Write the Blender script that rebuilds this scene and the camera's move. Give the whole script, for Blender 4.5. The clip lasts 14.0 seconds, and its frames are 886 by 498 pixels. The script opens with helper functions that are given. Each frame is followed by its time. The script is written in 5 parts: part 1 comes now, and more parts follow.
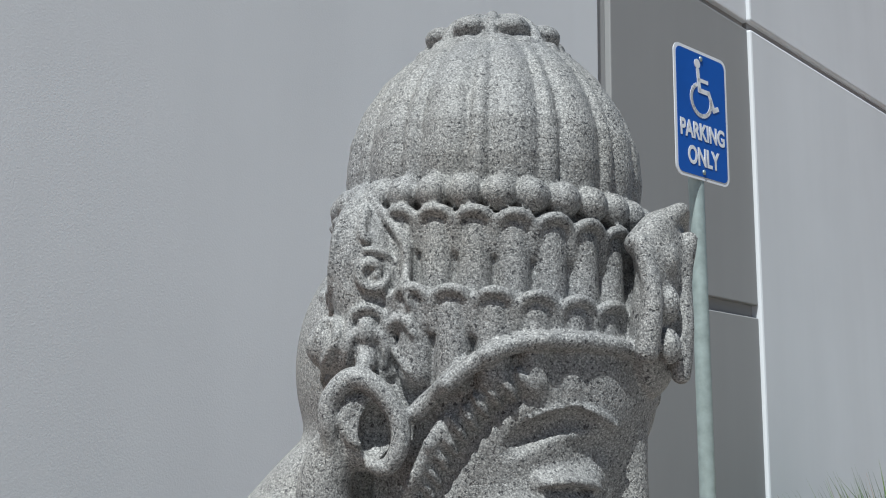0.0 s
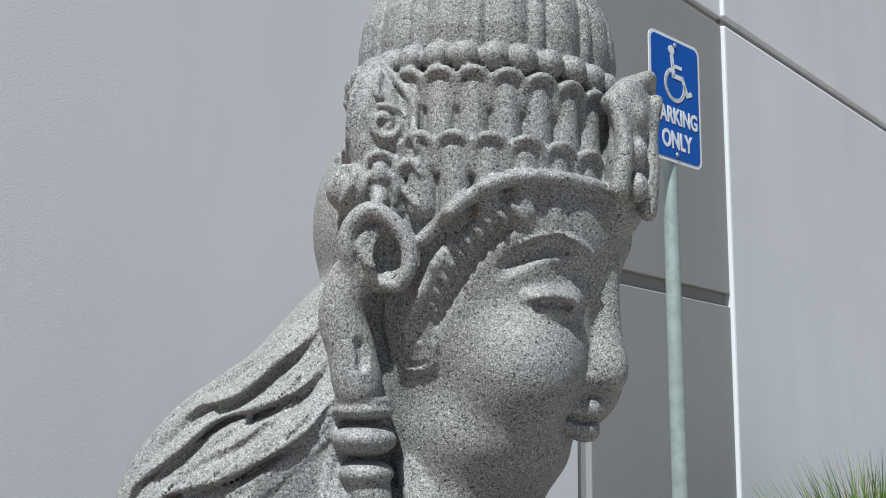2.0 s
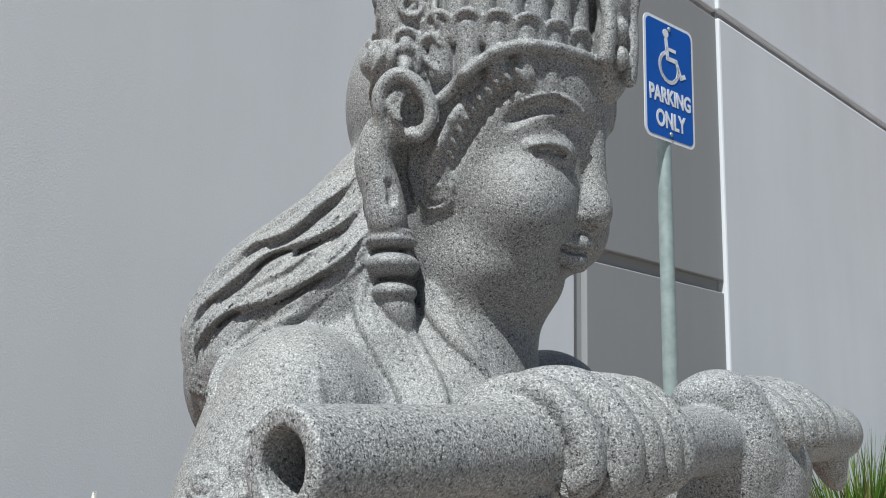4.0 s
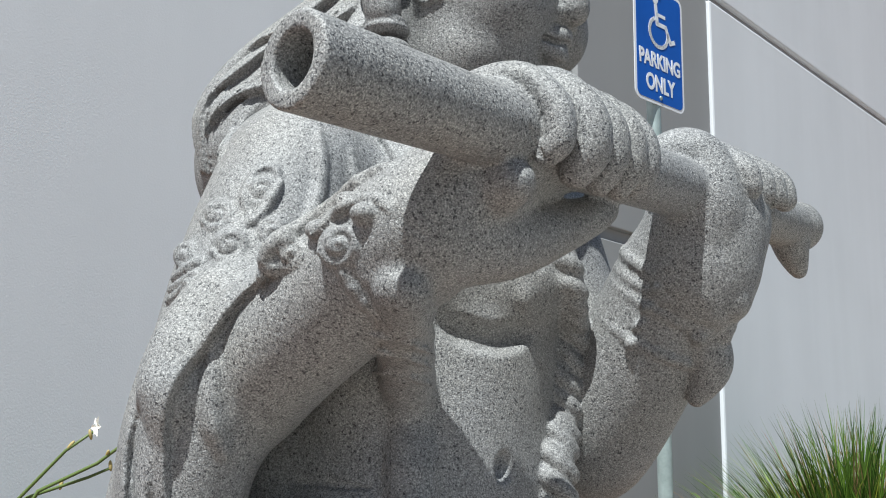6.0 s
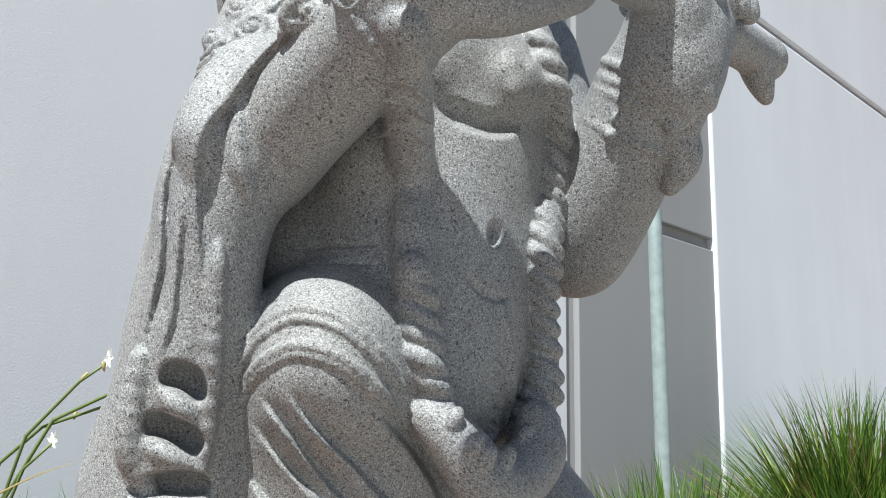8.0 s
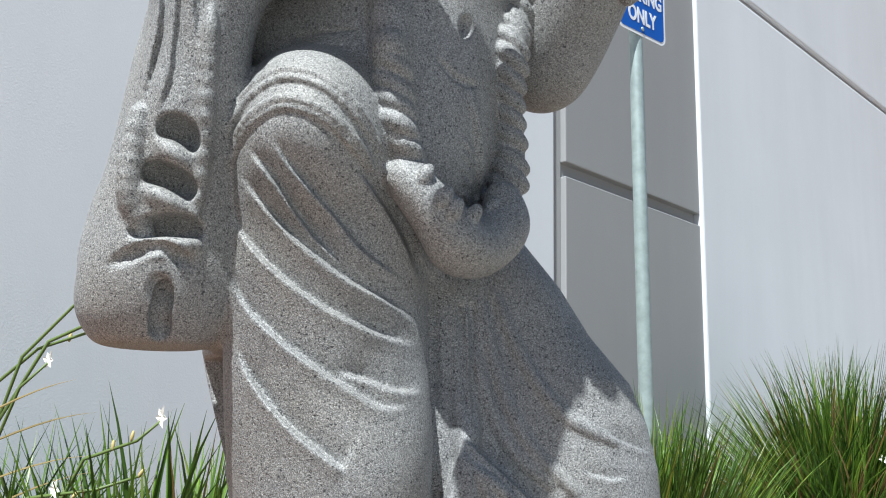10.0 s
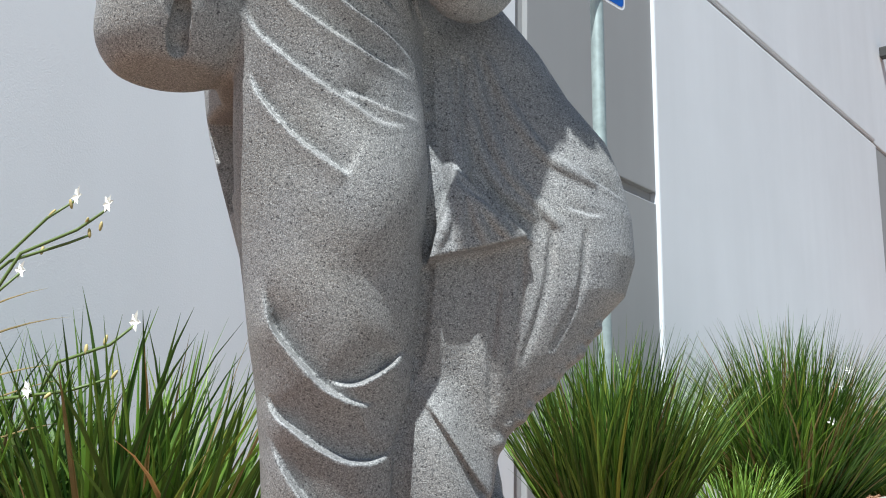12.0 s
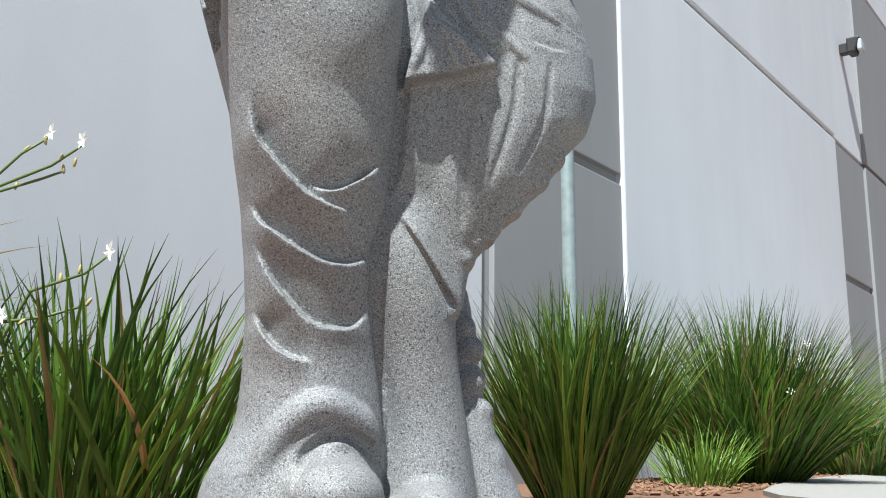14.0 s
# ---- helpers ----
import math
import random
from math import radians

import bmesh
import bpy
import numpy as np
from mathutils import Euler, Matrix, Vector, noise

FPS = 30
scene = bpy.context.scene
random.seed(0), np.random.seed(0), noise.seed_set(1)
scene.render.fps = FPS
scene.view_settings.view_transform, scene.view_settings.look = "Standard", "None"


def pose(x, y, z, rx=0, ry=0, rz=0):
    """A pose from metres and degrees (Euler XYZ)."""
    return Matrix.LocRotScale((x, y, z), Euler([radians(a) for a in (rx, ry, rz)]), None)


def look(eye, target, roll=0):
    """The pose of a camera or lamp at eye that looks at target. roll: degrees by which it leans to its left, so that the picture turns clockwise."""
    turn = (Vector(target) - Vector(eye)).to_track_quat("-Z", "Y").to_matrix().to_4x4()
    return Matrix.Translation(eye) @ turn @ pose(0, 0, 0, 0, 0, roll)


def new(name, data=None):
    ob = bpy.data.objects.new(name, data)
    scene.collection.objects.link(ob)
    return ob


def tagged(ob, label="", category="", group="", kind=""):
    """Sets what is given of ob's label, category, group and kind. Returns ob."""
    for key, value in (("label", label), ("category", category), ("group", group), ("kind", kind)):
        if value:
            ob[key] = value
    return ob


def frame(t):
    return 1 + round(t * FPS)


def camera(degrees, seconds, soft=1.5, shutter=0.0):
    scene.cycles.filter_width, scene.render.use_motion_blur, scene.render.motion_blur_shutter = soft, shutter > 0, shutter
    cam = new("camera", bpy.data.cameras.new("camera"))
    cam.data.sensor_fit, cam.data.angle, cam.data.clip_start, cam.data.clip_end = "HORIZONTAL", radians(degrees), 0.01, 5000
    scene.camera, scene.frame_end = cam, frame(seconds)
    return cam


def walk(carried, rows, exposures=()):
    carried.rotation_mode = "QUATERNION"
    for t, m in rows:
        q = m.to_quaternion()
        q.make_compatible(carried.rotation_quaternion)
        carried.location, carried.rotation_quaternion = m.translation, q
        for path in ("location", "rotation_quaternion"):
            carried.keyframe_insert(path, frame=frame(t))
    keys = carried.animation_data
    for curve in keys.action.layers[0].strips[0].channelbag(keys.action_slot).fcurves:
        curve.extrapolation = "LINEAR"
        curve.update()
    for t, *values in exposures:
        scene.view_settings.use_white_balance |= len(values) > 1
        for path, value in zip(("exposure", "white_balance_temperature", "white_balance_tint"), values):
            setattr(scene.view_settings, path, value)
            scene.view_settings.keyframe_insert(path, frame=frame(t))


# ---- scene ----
cam = camera(50.0, 14.0, soft=1.05)
PATH = [
    (0, (0.05, 0.01, 1.239), (-1.338, 1.407, 1.588), 1.0),
    (0.5, (0.058, 0.001, 1.219), (-1.313, 1.415, 1.569), 1.1),
    (1, (0.068, -0.014, 1.195), (-1.293, 1.408, 1.549), 1.0),
    (1.5, (0.076, -0.029, 1.172), (-1.28, 1.397, 1.527), 1.0),
    (2, (0.084, -0.043, 1.141), (-1.267, 1.387, 1.498), 1.1),
    (2.2, (0.092, -0.049, 1.133), (-1.269, 1.375, 1.481), 1.1),
    (4.3, (0.146, -0.12, 1.001), (-1.197, 1.316, 1.367), 1.3),
    (4.5, (0.152, -0.122, 0.985), (-1.189, 1.317, 1.351), 1.3),
    (5, (0.161, -0.127, 0.943), (-1.178, 1.313, 1.312), 1.2),
    (5.5, (0.16, -0.128, 0.903), (-1.178, 1.311, 1.276), 1.2),
    (6, (0.16, -0.129, 0.856), (-1.178, 1.309, 1.233), 1.1),
    (6.5, (0.166, -0.133, 0.816), (-1.168, 1.309, 1.191), 1.0),
    (7, (0.176, -0.143, 0.777), (-1.16, 1.297, 1.155), 1.1),
    (7.5, (0.184, -0.153, 0.733), (-1.154, 1.283, 1.121), 1.0),
    (8, (0.193, -0.157, 0.687), (-1.145, 1.276, 1.081), 1.0),
    (8.2, (0.198, -0.158, 0.667), (-1.139, 1.275, 1.063), 1.2),
    (10.3, (0.226, -0.169, 0.466), (-1.095, 1.278, 0.865), 1.2),
    (10.5, (0.219, -0.174, 0.431), (-1.081, 1.289, 0.843), 0.9),
    (11, (0.217, -0.18, 0.371), (-1.063, 1.299, 0.788), 1.0),
    (11.5, (0.216, -0.184, 0.325), (-1.05, 1.306, 0.745), 1.1),
    (12, (0.215, -0.192, 0.283), (-1.039, 1.307, 0.708), 1.1),
    (12.5, (0.214, -0.201, 0.235), (-1.028, 1.308, 0.663), 1.0),
    (13, (0.219, -0.203, 0.19), (-1.012, 1.313, 0.622), 1.0),
    (13.5, (0.226, -0.205, 0.151), (-0.989, 1.324, 0.585), 1.0),
    (14, (0.226, -0.209, 0.116), (-0.973, 1.331, 0.553), 0.9),
]
walk(cam, [(t, look(eye, target, roll)) for t, eye, target, roll in PATH], [(0.0, 0.09, 5930, 4), (2.2, 0.27, 5930, 4), (5.0, 0.19, 5950, 4), (6.0, 0.42, 5950, 4), (7.5, 0.77, 5950, 4), (10.5, 0.71, 5850, 4), (12.5, 0.70, 5840, 4), (14.0, 0.71, 5840, 4)])

# light and sky
world = bpy.data.worlds.new("sky")
scene.world = world
world.use_nodes = True
wn = world.node_tree
sky = wn.nodes.new("ShaderNodeTexSky")
sky.sky_type, sky.sun_disc = "NISHITA", False
SUN = Vector((0.189, -0.541, 1.0)).normalized()
sky.sun_elevation = math.asin(SUN.z)
sky.sun_rotation = math.atan2(SUN.x, SUN.y)
wn.links.new(sky.outputs[0], wn.nodes["Background"].inputs[0])
wn.nodes["Background"].inputs[1].default_value = 0.045
sun_data = bpy.data.lights.new("sun", "SUN")
sun_data.energy, sun_data.angle, sun_data.color = 5.4, radians(0.6), (1.0, 0.955, 0.89)
sun = new("sun", sun_data)
sun.matrix_world = look((3, -1, 9), Vector((3, -1, 9)) - SUN)


# ---- materials ----
class Mat:
    """A node material with short ways to add nodes."""

    def __init__(self, name, rough=0.7, metal=0.0):
        self.m = bpy.data.materials.new(name)
        self.m.use_nodes = True
        self.t = self.m.node_tree
        self.b = self.t.nodes["Principled BSDF"]
        self.b.inputs["Roughness"].default_value = rough
        self.b.inputs["Metallic"].default_value = metal
        self.co = self.t.nodes.new("ShaderNodeTexCoord").outputs["Object"]

    def node(self, kind, **values):
        n = self.t.nodes.new(kind)
        for key, value in values.items():
            n.inputs[key.replace("_", " ")].default_value = value
        return n

    def link(self, a, b):
        self.t.links.new(a, b)

    def noise(self, scale, detail=3.0, rough=0.6, stretch=None):
        n = self.node("ShaderNodeTexNoise", Scale=scale, Detail=detail, Roughness=rough)
        if stretch:
            mp = self.node("ShaderNodeMapping", Scale=stretch)
            self.link(self.co, mp.inputs[0])
            self.link(mp.outputs[0], n.inputs["Vector"])
        else:
            self.link(self.co, n.inputs["Vector"])
        return n.outputs["Fac"]

    def ramp(self, fac, stops):
        r = self.t.nodes.new("ShaderNodeValToRGB")
        els = r.color_ramp.elements
        while len(els) < len(stops):
            els.new(0.5)
        for e, (p, c) in zip(els, stops):
            e.position = p
            e.color = (*c, 1) if len(c) == 3 else c
        self.link(fac, r.inputs[0])
        return r.outputs[0]

    def mix(self, fac, a, b, mode="MIX"):
        n = self.t.nodes.new("ShaderNodeMix")
        n.data_type, n.blend_type = "RGBA", mode
        for sock, value in ((n.inputs[0], fac), (n.inputs[6], a), (n.inputs[7], b)):
            if isinstance(value, (int, float)):
                sock.default_value = value
            elif isinstance(value, tuple):
                sock.default_value = (*value, 1)
            else:
                self.link(value, sock)
        return n.outputs[2]

    def colour(self, value):
        if isinstance(value, tuple):
            self.b.inputs["Base Color"].default_value = (*value, 1)
        else:
            self.link(value, self.b.inputs["Base Color"])
        return self

    def bump(self, height, strength=0.3, distance=0.002):
        n = self.node("ShaderNodeBump", Strength=strength, Distance=distance)
        self.link(height, n.inputs["Height"])
        self.link(n.outputs[0], self.b.inputs["Normal"])
        return self


def grey(v):
    return (v, v, v)


def granite():
    """Speckled grey granite: pale feldspar, grey quartz, dark mica, with warm weathering in broad patches."""
    m = Mat("granite", 0.55)
    fine = m.noise(1050, 3, 0.75)
    mid = m.noise(520, 2, 0.6)
    base = m.ramp(fine, [(0.34, (0.065, 0.065, 0.067)), (0.46, (0.205, 0.205, 0.206)), (0.55, (0.305, 0.302, 0.297)), (0.67, (0.57, 0.565, 0.55))])
    vor = m.node("ShaderNodeTexVoronoi", Scale=760)
    m.link(m.co, vor.inputs["Vector"])
    cells = m.ramp(vor.outputs["Color"], [(0.0, grey(0.5)), (0.25, grey(0.85)), (0.5, grey(1.0)), (1.0, grey(1.18))])
    base = m.mix(0.85, base, cells, "MULTIPLY")
    dark = m.ramp(mid, [(0.345, grey(0.95)), (0.388, grey(0.0))])
    base = m.mix(dark, base, (0.035, 0.035, 0.04))
    broad = m.ramp(m.noise(9, 3), [(0.35, (0.97, 0.99, 1.02)), (0.65, (1.02, 1.01, 0.97))])
    base = m.mix(0.8, base, broad, "MULTIPLY")
    stain = m.ramp(m.noise(5.5, 5, 0.65), [(0.32, grey(0.78)), (0.55, grey(1.05))])
    base = m.mix(0.7, base, stain, "MULTIPLY")
    m.colour(base)
    m.link(m.ramp(fine, [(0.3, grey(0.38)), (0.7, grey(0.65))]), m.b.inputs["Roughness"])
    pits = m.ramp(m.noise(300, 3, 0.7), [(0.30, grey(0.0)), (0.48, grey(1.0))])
    return m.bump(m.mix(0.5, fine, pits), 0.6, 0.0011).m


def plaster(name, colour):
    """Painted concrete wall: fine roller texture, faint clouding and faint runs."""
    m = Mat(name, 0.75)
    cloud = m.ramp(m.noise(0.7, 4), [(0.3, tuple(c * 0.955 for c in colour)), (0.7, tuple(min(1, c * 1.03) for c in colour))])
    runs = m.ramp(m.noise(3.0, 3, 0.6, (1, 1, 0.08)), [(0.35, grey(0.96)), (0.65, grey(1.01))])
    m.colour(m.mix(0.8, cloud, runs, "MULTIPLY"))
    return m.bump(m.noise(160, 3), 0.25, 0.002).m


def leaf(name, low, high):
    m = Mat(name, 0.42)
    m.b.inputs["Specular IOR Level"].default_value = 0.45
    at = m.t.nodes.new("ShaderNodeNewGeometry").outputs["Random Per Island"]
    tone = m.ramp(at, [(0.0, low), (0.55, tuple((a + b) / 2 for a, b in zip(low, high))), (0.9, high), (1.0, (high[0] * 1.9, high[1] * 1.25, high[2] * 1.2))])
    m.colour(m.mix(0.5, tone, m.ramp(m.noise(14, 2), [(0.3, grey(0.7)), (0.7, grey(1.2))]), "MULTIPLY"))
    tr = m.t.nodes.new("ShaderNodeBsdfTranslucent")
    m.link(tone, tr.inputs["Color"])
    mixer = m.t.nodes.new("ShaderNodeMixShader")
    mixer.inputs[0].default_value = 0.3
    m.link(m.b.outputs[0], mixer.inputs[1])
    m.link(tr.outputs[0], mixer.inputs[2])
    m.link(mixer.outputs[0], m.t.nodes["Material Output"].inputs["Surface"])
    return m.m


def plain(name, colour, rough=0.5, metal=0.0, grain=40.0, amount=0.12, bump=0.1):
    m = Mat(name, rough, metal)
    n = m.noise(grain, 3)
    m.colour(m.mix(1.0, colour, m.ramp(n, [(0.3, grey(1 - amount)), (0.7, grey(1 + amount * 0.5))]), "MULTIPLY"))
    return m.bump(n, bump, 0.001).m


GRANITE = granite()
WALL_LIGHT = plaster("pale_paint", (0.68, 0.705, 0.74))
WALL_DARK = plaster("grey_paint", (0.295, 0.30, 0.305))
REVEAL = plaster("reveal_paint", (0.33, 0.335, 0.34))
GRASS_DARK = leaf("grass_blade", (0.035, 0.085, 0.014), (0.15, 0.25, 0.04))
GRASS_BRIGHT = leaf("young_grass_blade", (0.11, 0.22, 0.025), (0.23, 0.37, 0.055))
GRASS_DRY = leaf("dry_grass_blade", (0.20, 0.15, 0.06), (0.34, 0.26, 0.11))
STEM = plain("flower_stem", (0.11, 0.16, 0.04), 0.5)
PETAL = plain("white_petal", (0.85, 0.84, 0.78), 0.6, amount=0.04)
BUD = plain("bud", (0.45, 0.36, 0.14), 0.6)
MULCH = plain("bark_mulch", (0.20, 0.105, 0.06), 0.9, grain=60, amount=0.5, bump=0.8)
CHIP = plain("bark_chip", (0.27, 0.15, 0.085), 0.85, grain=90, amount=0.4, bump=0.4)
CONCRETE = plain("concrete", (0.31, 0.295, 0.27), 0.85, grain=30, amount=0.12, bump=0.3)
SIGN_BLUE = plain("sign_blue", (0.012, 0.09, 0.42), 0.35, grain=6, amount=0.1, bump=0.02)
SIGN_WHITE = plain("sign_white", (0.72, 0.74, 0.78), 0.4, grain=9, amount=0.08, bump=0.02)
STEEL = plain("galvanised_post", (0.36, 0.43, 0.42), 0.45, 0.35, grain=25, amount=0.2, bump=0.1)
LAMP_DARK = plain("lamp_bronze", (0.035, 0.034, 0.033), 0.5)
LAMP_LENS = plain("lamp_lens", (0.55, 0.58, 0.58), 0.25)
ROOF = plain("roofing", (0.3, 0.3, 0.3), 0.9)


# ---- building helpers ----
def part(name, bm, material, parent=None, label="", smooth=False):
    """Links a bmesh as one mesh object, under a thing or a part."""
    me = bpy.data.meshes.new(name)
    bm.to_mesh(me)
    bm.free()
    me.materials.append(material)
    if smooth:
        me.polygons.foreach_set("use_smooth", [True] * len(me.polygons))
    ob = new(name, me)
    if parent:
        ob.parent = parent
    if label:
        tagged(ob, label)
    return ob


def box(lo, hi, bevel=0.0, m=None, bm=None):
    bm = bm or bmesh.new()
    made = bmesh.ops.create_cube(bm, size=1)["verts"]
    c, s = [(a + b) / 2 for a, b in zip(lo, hi)], [b - a for a, b in zip(lo, hi)]
    bmesh.ops.transform(bm, matrix=Matrix.LocRotScale(c, None, s), verts=made)
    if bevel:
        edges = list({e for v in made for e in v.link_edges})
        out = bmesh.ops.bevel(bm, geom=edges, offset=bevel, segments=2, affect="EDGES", profile=0.5)
    if m:
        bmesh.ops.transform(bm, matrix=m, verts=bm.verts)
    return bm


def pipe(points, radii, sides=10, bm=None):
    """A round bar along points, closed at the ends."""
    bm = bm or bmesh.new()
    points = [Vector(p) for p in points]
    rings = []
    for i, p in enumerate(points):
        d = (points[min(i + 1, len(points) - 1)] - points[max(i - 1, 0)]).normalized()
        a = d.orthogonal().normalized() if not rings else (last - d * last.dot(d)).normalized()
        last = a
        b = d.cross(a)
        rings.append([bm.verts.new(p + (a * math.cos(w) + b * math.sin(w)) * radii[i]) for w in (math.tau * k / sides for k in range(sides))])
    for r, q in zip(rings, rings[1:]):
        for k in range(sides):
            bm.faces.new((r[k], r[(k + 1) % sides], q[(k + 1) % sides], q[k]))
    bm.faces.new(rings[0][::-1])
    bm.faces.new(rings[-1])
    return bm


TURN = radians(44)
FOOT = Vector((-0.30, 0.33, 0))
CU, CV = Vector((math.cos(TURN), math.sin(TURN), 0)), Vector((-math.sin(TURN), math.cos(TURN), 0))


def spot(u, v, z=0.0):
    """A place by its steps to the side of the statue, behind it, and up."""
    return FOOT + CU * u + CV * v + Vector((0, 0, z))


def rise(x, y):
    """The ground's height: level round the statue, rising gently along the building."""
    return 0.0105 * max(0.0, y - 1.6) * (1 if y < 20 else 20 / y)


# ---- the ground and the building ----
def ground_sheet():
    bm = bmesh.new()
    xs = sorted({-400, -120, -40, -12, -6, 12, 40, 120, 400} | {round(-4 + 0.5 * i, 2) for i in range(20)})
    ys = sorted({-400, -120, -40, -12, 30, 60, 120, 400} | {round(-6 + 0.5 * i, 2) for i in range(50)})
    grid = [[bm.verts.new((x, y, rise(x, y) + 0.006 * noise.noise((x * 1.3, y * 1.3, 0)) - 0.006)) for y in ys] for x in xs]
    for i in range(len(xs) - 1):
        for j in range(len(ys) - 1):
            bm.faces.new((grid[i][j], grid[i + 1][j], grid[i + 1][j + 1], grid[i][j + 1]))
    return bm


tagged(part("ground", ground_sheet(), MULCH, smooth=True), "planting bed covered with brown bark mulch", "ground", kind="structure")


def pavement_slab():
    """A concrete walk whose edge curves away from the planting bed."""
    bm = bmesh.new()
    # below y = 3 the walk is unseen, added to bounce neutral light onto the statue
    edge = [(0.05, -9.0), (0.05, -2.0), (0.05, 0.2), (0.02, 1.2), (-0.12, 2.0), (-0.48, 2.6), (-0.86, 3.0), (-1.06, 3.4), (-1.26, 4.1), (-1.46, 5.0), (-1.64, 6.1), (-1.80, 7.4), (-1.92, 9.0), (-2.0, 11.0), (-2.05, 14.0), (-2.08, 19.0), (-2.1, 30.0)]
    top = [bm.verts.new((x, y, rise(x, y) + 0.012)) for x, y in edge] + [bm.verts.new((6, y, rise(6, y) + 0.012)) for y in (30, 19, 14, 11, 9.0, 7.4, 6.1, 5.0, 4.1, 3.4, 3.0, 2.6, 2.0, 1.2, 0.2, -2.0, -9.0)]
    face = bm.faces.new(top)
    out = bmesh.ops.extrude_face_region(bm, geom=[face])
    bmesh.ops.translate(bm, vec=(0, 0, -0.10), verts=[g for g in out["geom"] if isinstance(g, bmesh.types.BMVert)])
    bmesh.ops.recalc_face_normals(bm, faces=bm.faces)
    return bm


tagged(part("pavement", pavement_slab(), CONCRETE), "pale concrete walk with a curved edge beside the mulch, its unseen near stretch added to bounce light", "pavement", kind="structure")

FACE = -2.36        # the face of the long wall
JOINT, TOP_JOINT, EAVES = 1.84, 3.51, 7.6


def slab(name, y0, y1, z0, z1, face, material, label, parent=None, bevel=0.006):
    ob = part(name, box((FACE - 0.35, y0, z0), (face, y1, z1), bevel), material, parent, label)
    return ob


wall = tagged(new("wall_west"), "long painted tilt-up concrete wall in pale and mid grey", "wall", kind="structure")
GAP = 0.024
slab("panel", -30, 3.47, -0.3, EAVES, FACE - 0.035, WALL_LIGHT, "pale blue-grey painted concrete panel", wall)
slab("panel", 3.55, 4.93, -0.3, JOINT - 0.035, FACE - 0.022, WALL_DARK, "mid grey painted concrete panel", wall)
slab("panel", 3.55, 4.93, JOINT + 0.035, TOP_JOINT - GAP, FACE - 0.022, WALL_DARK, "mid grey painted concrete panel", wall)
slab("panel", 3.47, 4.93, TOP_JOINT + GAP, EAVES, FACE - 0.022, WALL_LIGHT, "pale blue-grey painted concrete panel", wall)
slab("panel", 4.93, 9.80, -0.3, TOP_JOINT - GAP, FACE, WALL_LIGHT, "pale blue-grey painted concrete panel", wall, 0.014)
slab("panel", 4.93, 9.80, TOP_JOINT + GAP, EAVES, FACE, WALL_LIGHT, "pale blue-grey painted concrete panel", wall, 0.014)
slab("panel", 9.80, 10.98, -0.3, 2.0, FACE - 0.03, WALL_DARK, "mid grey painted concrete panel", wall)
slab("panel", 9.80, 10.98, 2.07, TOP_JOINT - GAP, FACE - 0.03, WALL_DARK, "mid grey painted concrete panel", wall)
slab("panel", 9.80, 10.98, TOP_JOINT + GAP, EAVES, FACE - 0.03, WALL_LIGHT, "pale blue-grey painted concrete panel", wall)
slab("panel", 10.98, 40, -0.3, TOP_JOINT - GAP, FACE, WALL_DARK, "mid grey painted concrete panel", wall)
slab("panel", 10.98, 40, TOP_JOINT + GAP, 5.86, FACE, WALL_DARK, "mid grey painted concrete panel", wall)
slab("panel", 10.98, 40, 5.91, EAVES, FACE, WALL_LIGHT, "pale blue-grey painted concrete panel", wall)
# the strip at the side of the grey bay and the bottoms of the reveals
part("reveal", box((FACE - 0.35, 3.47, -0.3), (FACE - 0.052, 3.55, TOP_JOINT + GAP), 0.004), REVEAL, wall, "grey recessed strip")
part("reveal", box((FACE - 0.35, 3.55, JOINT - 0.036), (FACE - 0.060, 4.93, JOINT + 0.036)), WALL_DARK, wall)
part("reveal", box((FACE - 0.35, 3.55, TOP_JOINT - 0.025), (FACE - 0.05, 4.93, TOP_JOINT + 0.025)), WALL_DARK, wall)
part("reveal", box((FACE - 0.35, 4.94, TOP_JOINT - 0.025), (FACE - 0.03, 9.79, TOP_JOINT + 0.025)), WALL_DARK, wall)
part("reveal", box((FACE - 0.35, 9.81, 1.99), (FACE - 0.06, 10.97, 2.08)), WALL_DARK, wall)
part("reveal", box((FACE - 0.35, 9.81, TOP_JOINT - 0.025), (FACE - 0.055, 40, TOP_JOINT + 0.025)), WALL_DARK, wall)
part("reveal", box((FACE - 0.35, 10.99, 5.855), (FACE - 0.055, 40, 5.915)), WALL_DARK, wall)
tagged(part("roof", box((-40, -30, EAVES), (FACE - 0.2, 40, EAVES + 0.2)), ROOF), "flat roof behind the parapet", "roof", kind="structure")


def wall_lamp():
    lamp = tagged(new("wall_lamp"), "dark bronze wall light with a pale lens", "lamp")
    lamp.matrix_world = pose(FACE, 10.40, 4.72)
    part("bracket", box((-0.03, -0.05, -0.06), (0.07, 0.05, 0.06), 0.01), LAMP_DARK, lamp)
    bm = box((0.06, -0.09, -0.085), (0.20, 0.09, 0.10), 0.02)
    for v in bm.verts:
        if v.co.x > 0.13 and v.co.z < 0:
            v.co.x -= 0.05
    part("housing", bm, LAMP_DARK, lamp)
    part("lens", box((0.165, -0.075, -0.07), (0.218, 0.075, 0.07), 0.02), LAMP_LENS, lamp, "pale prismatic lens")


wall_lamp()


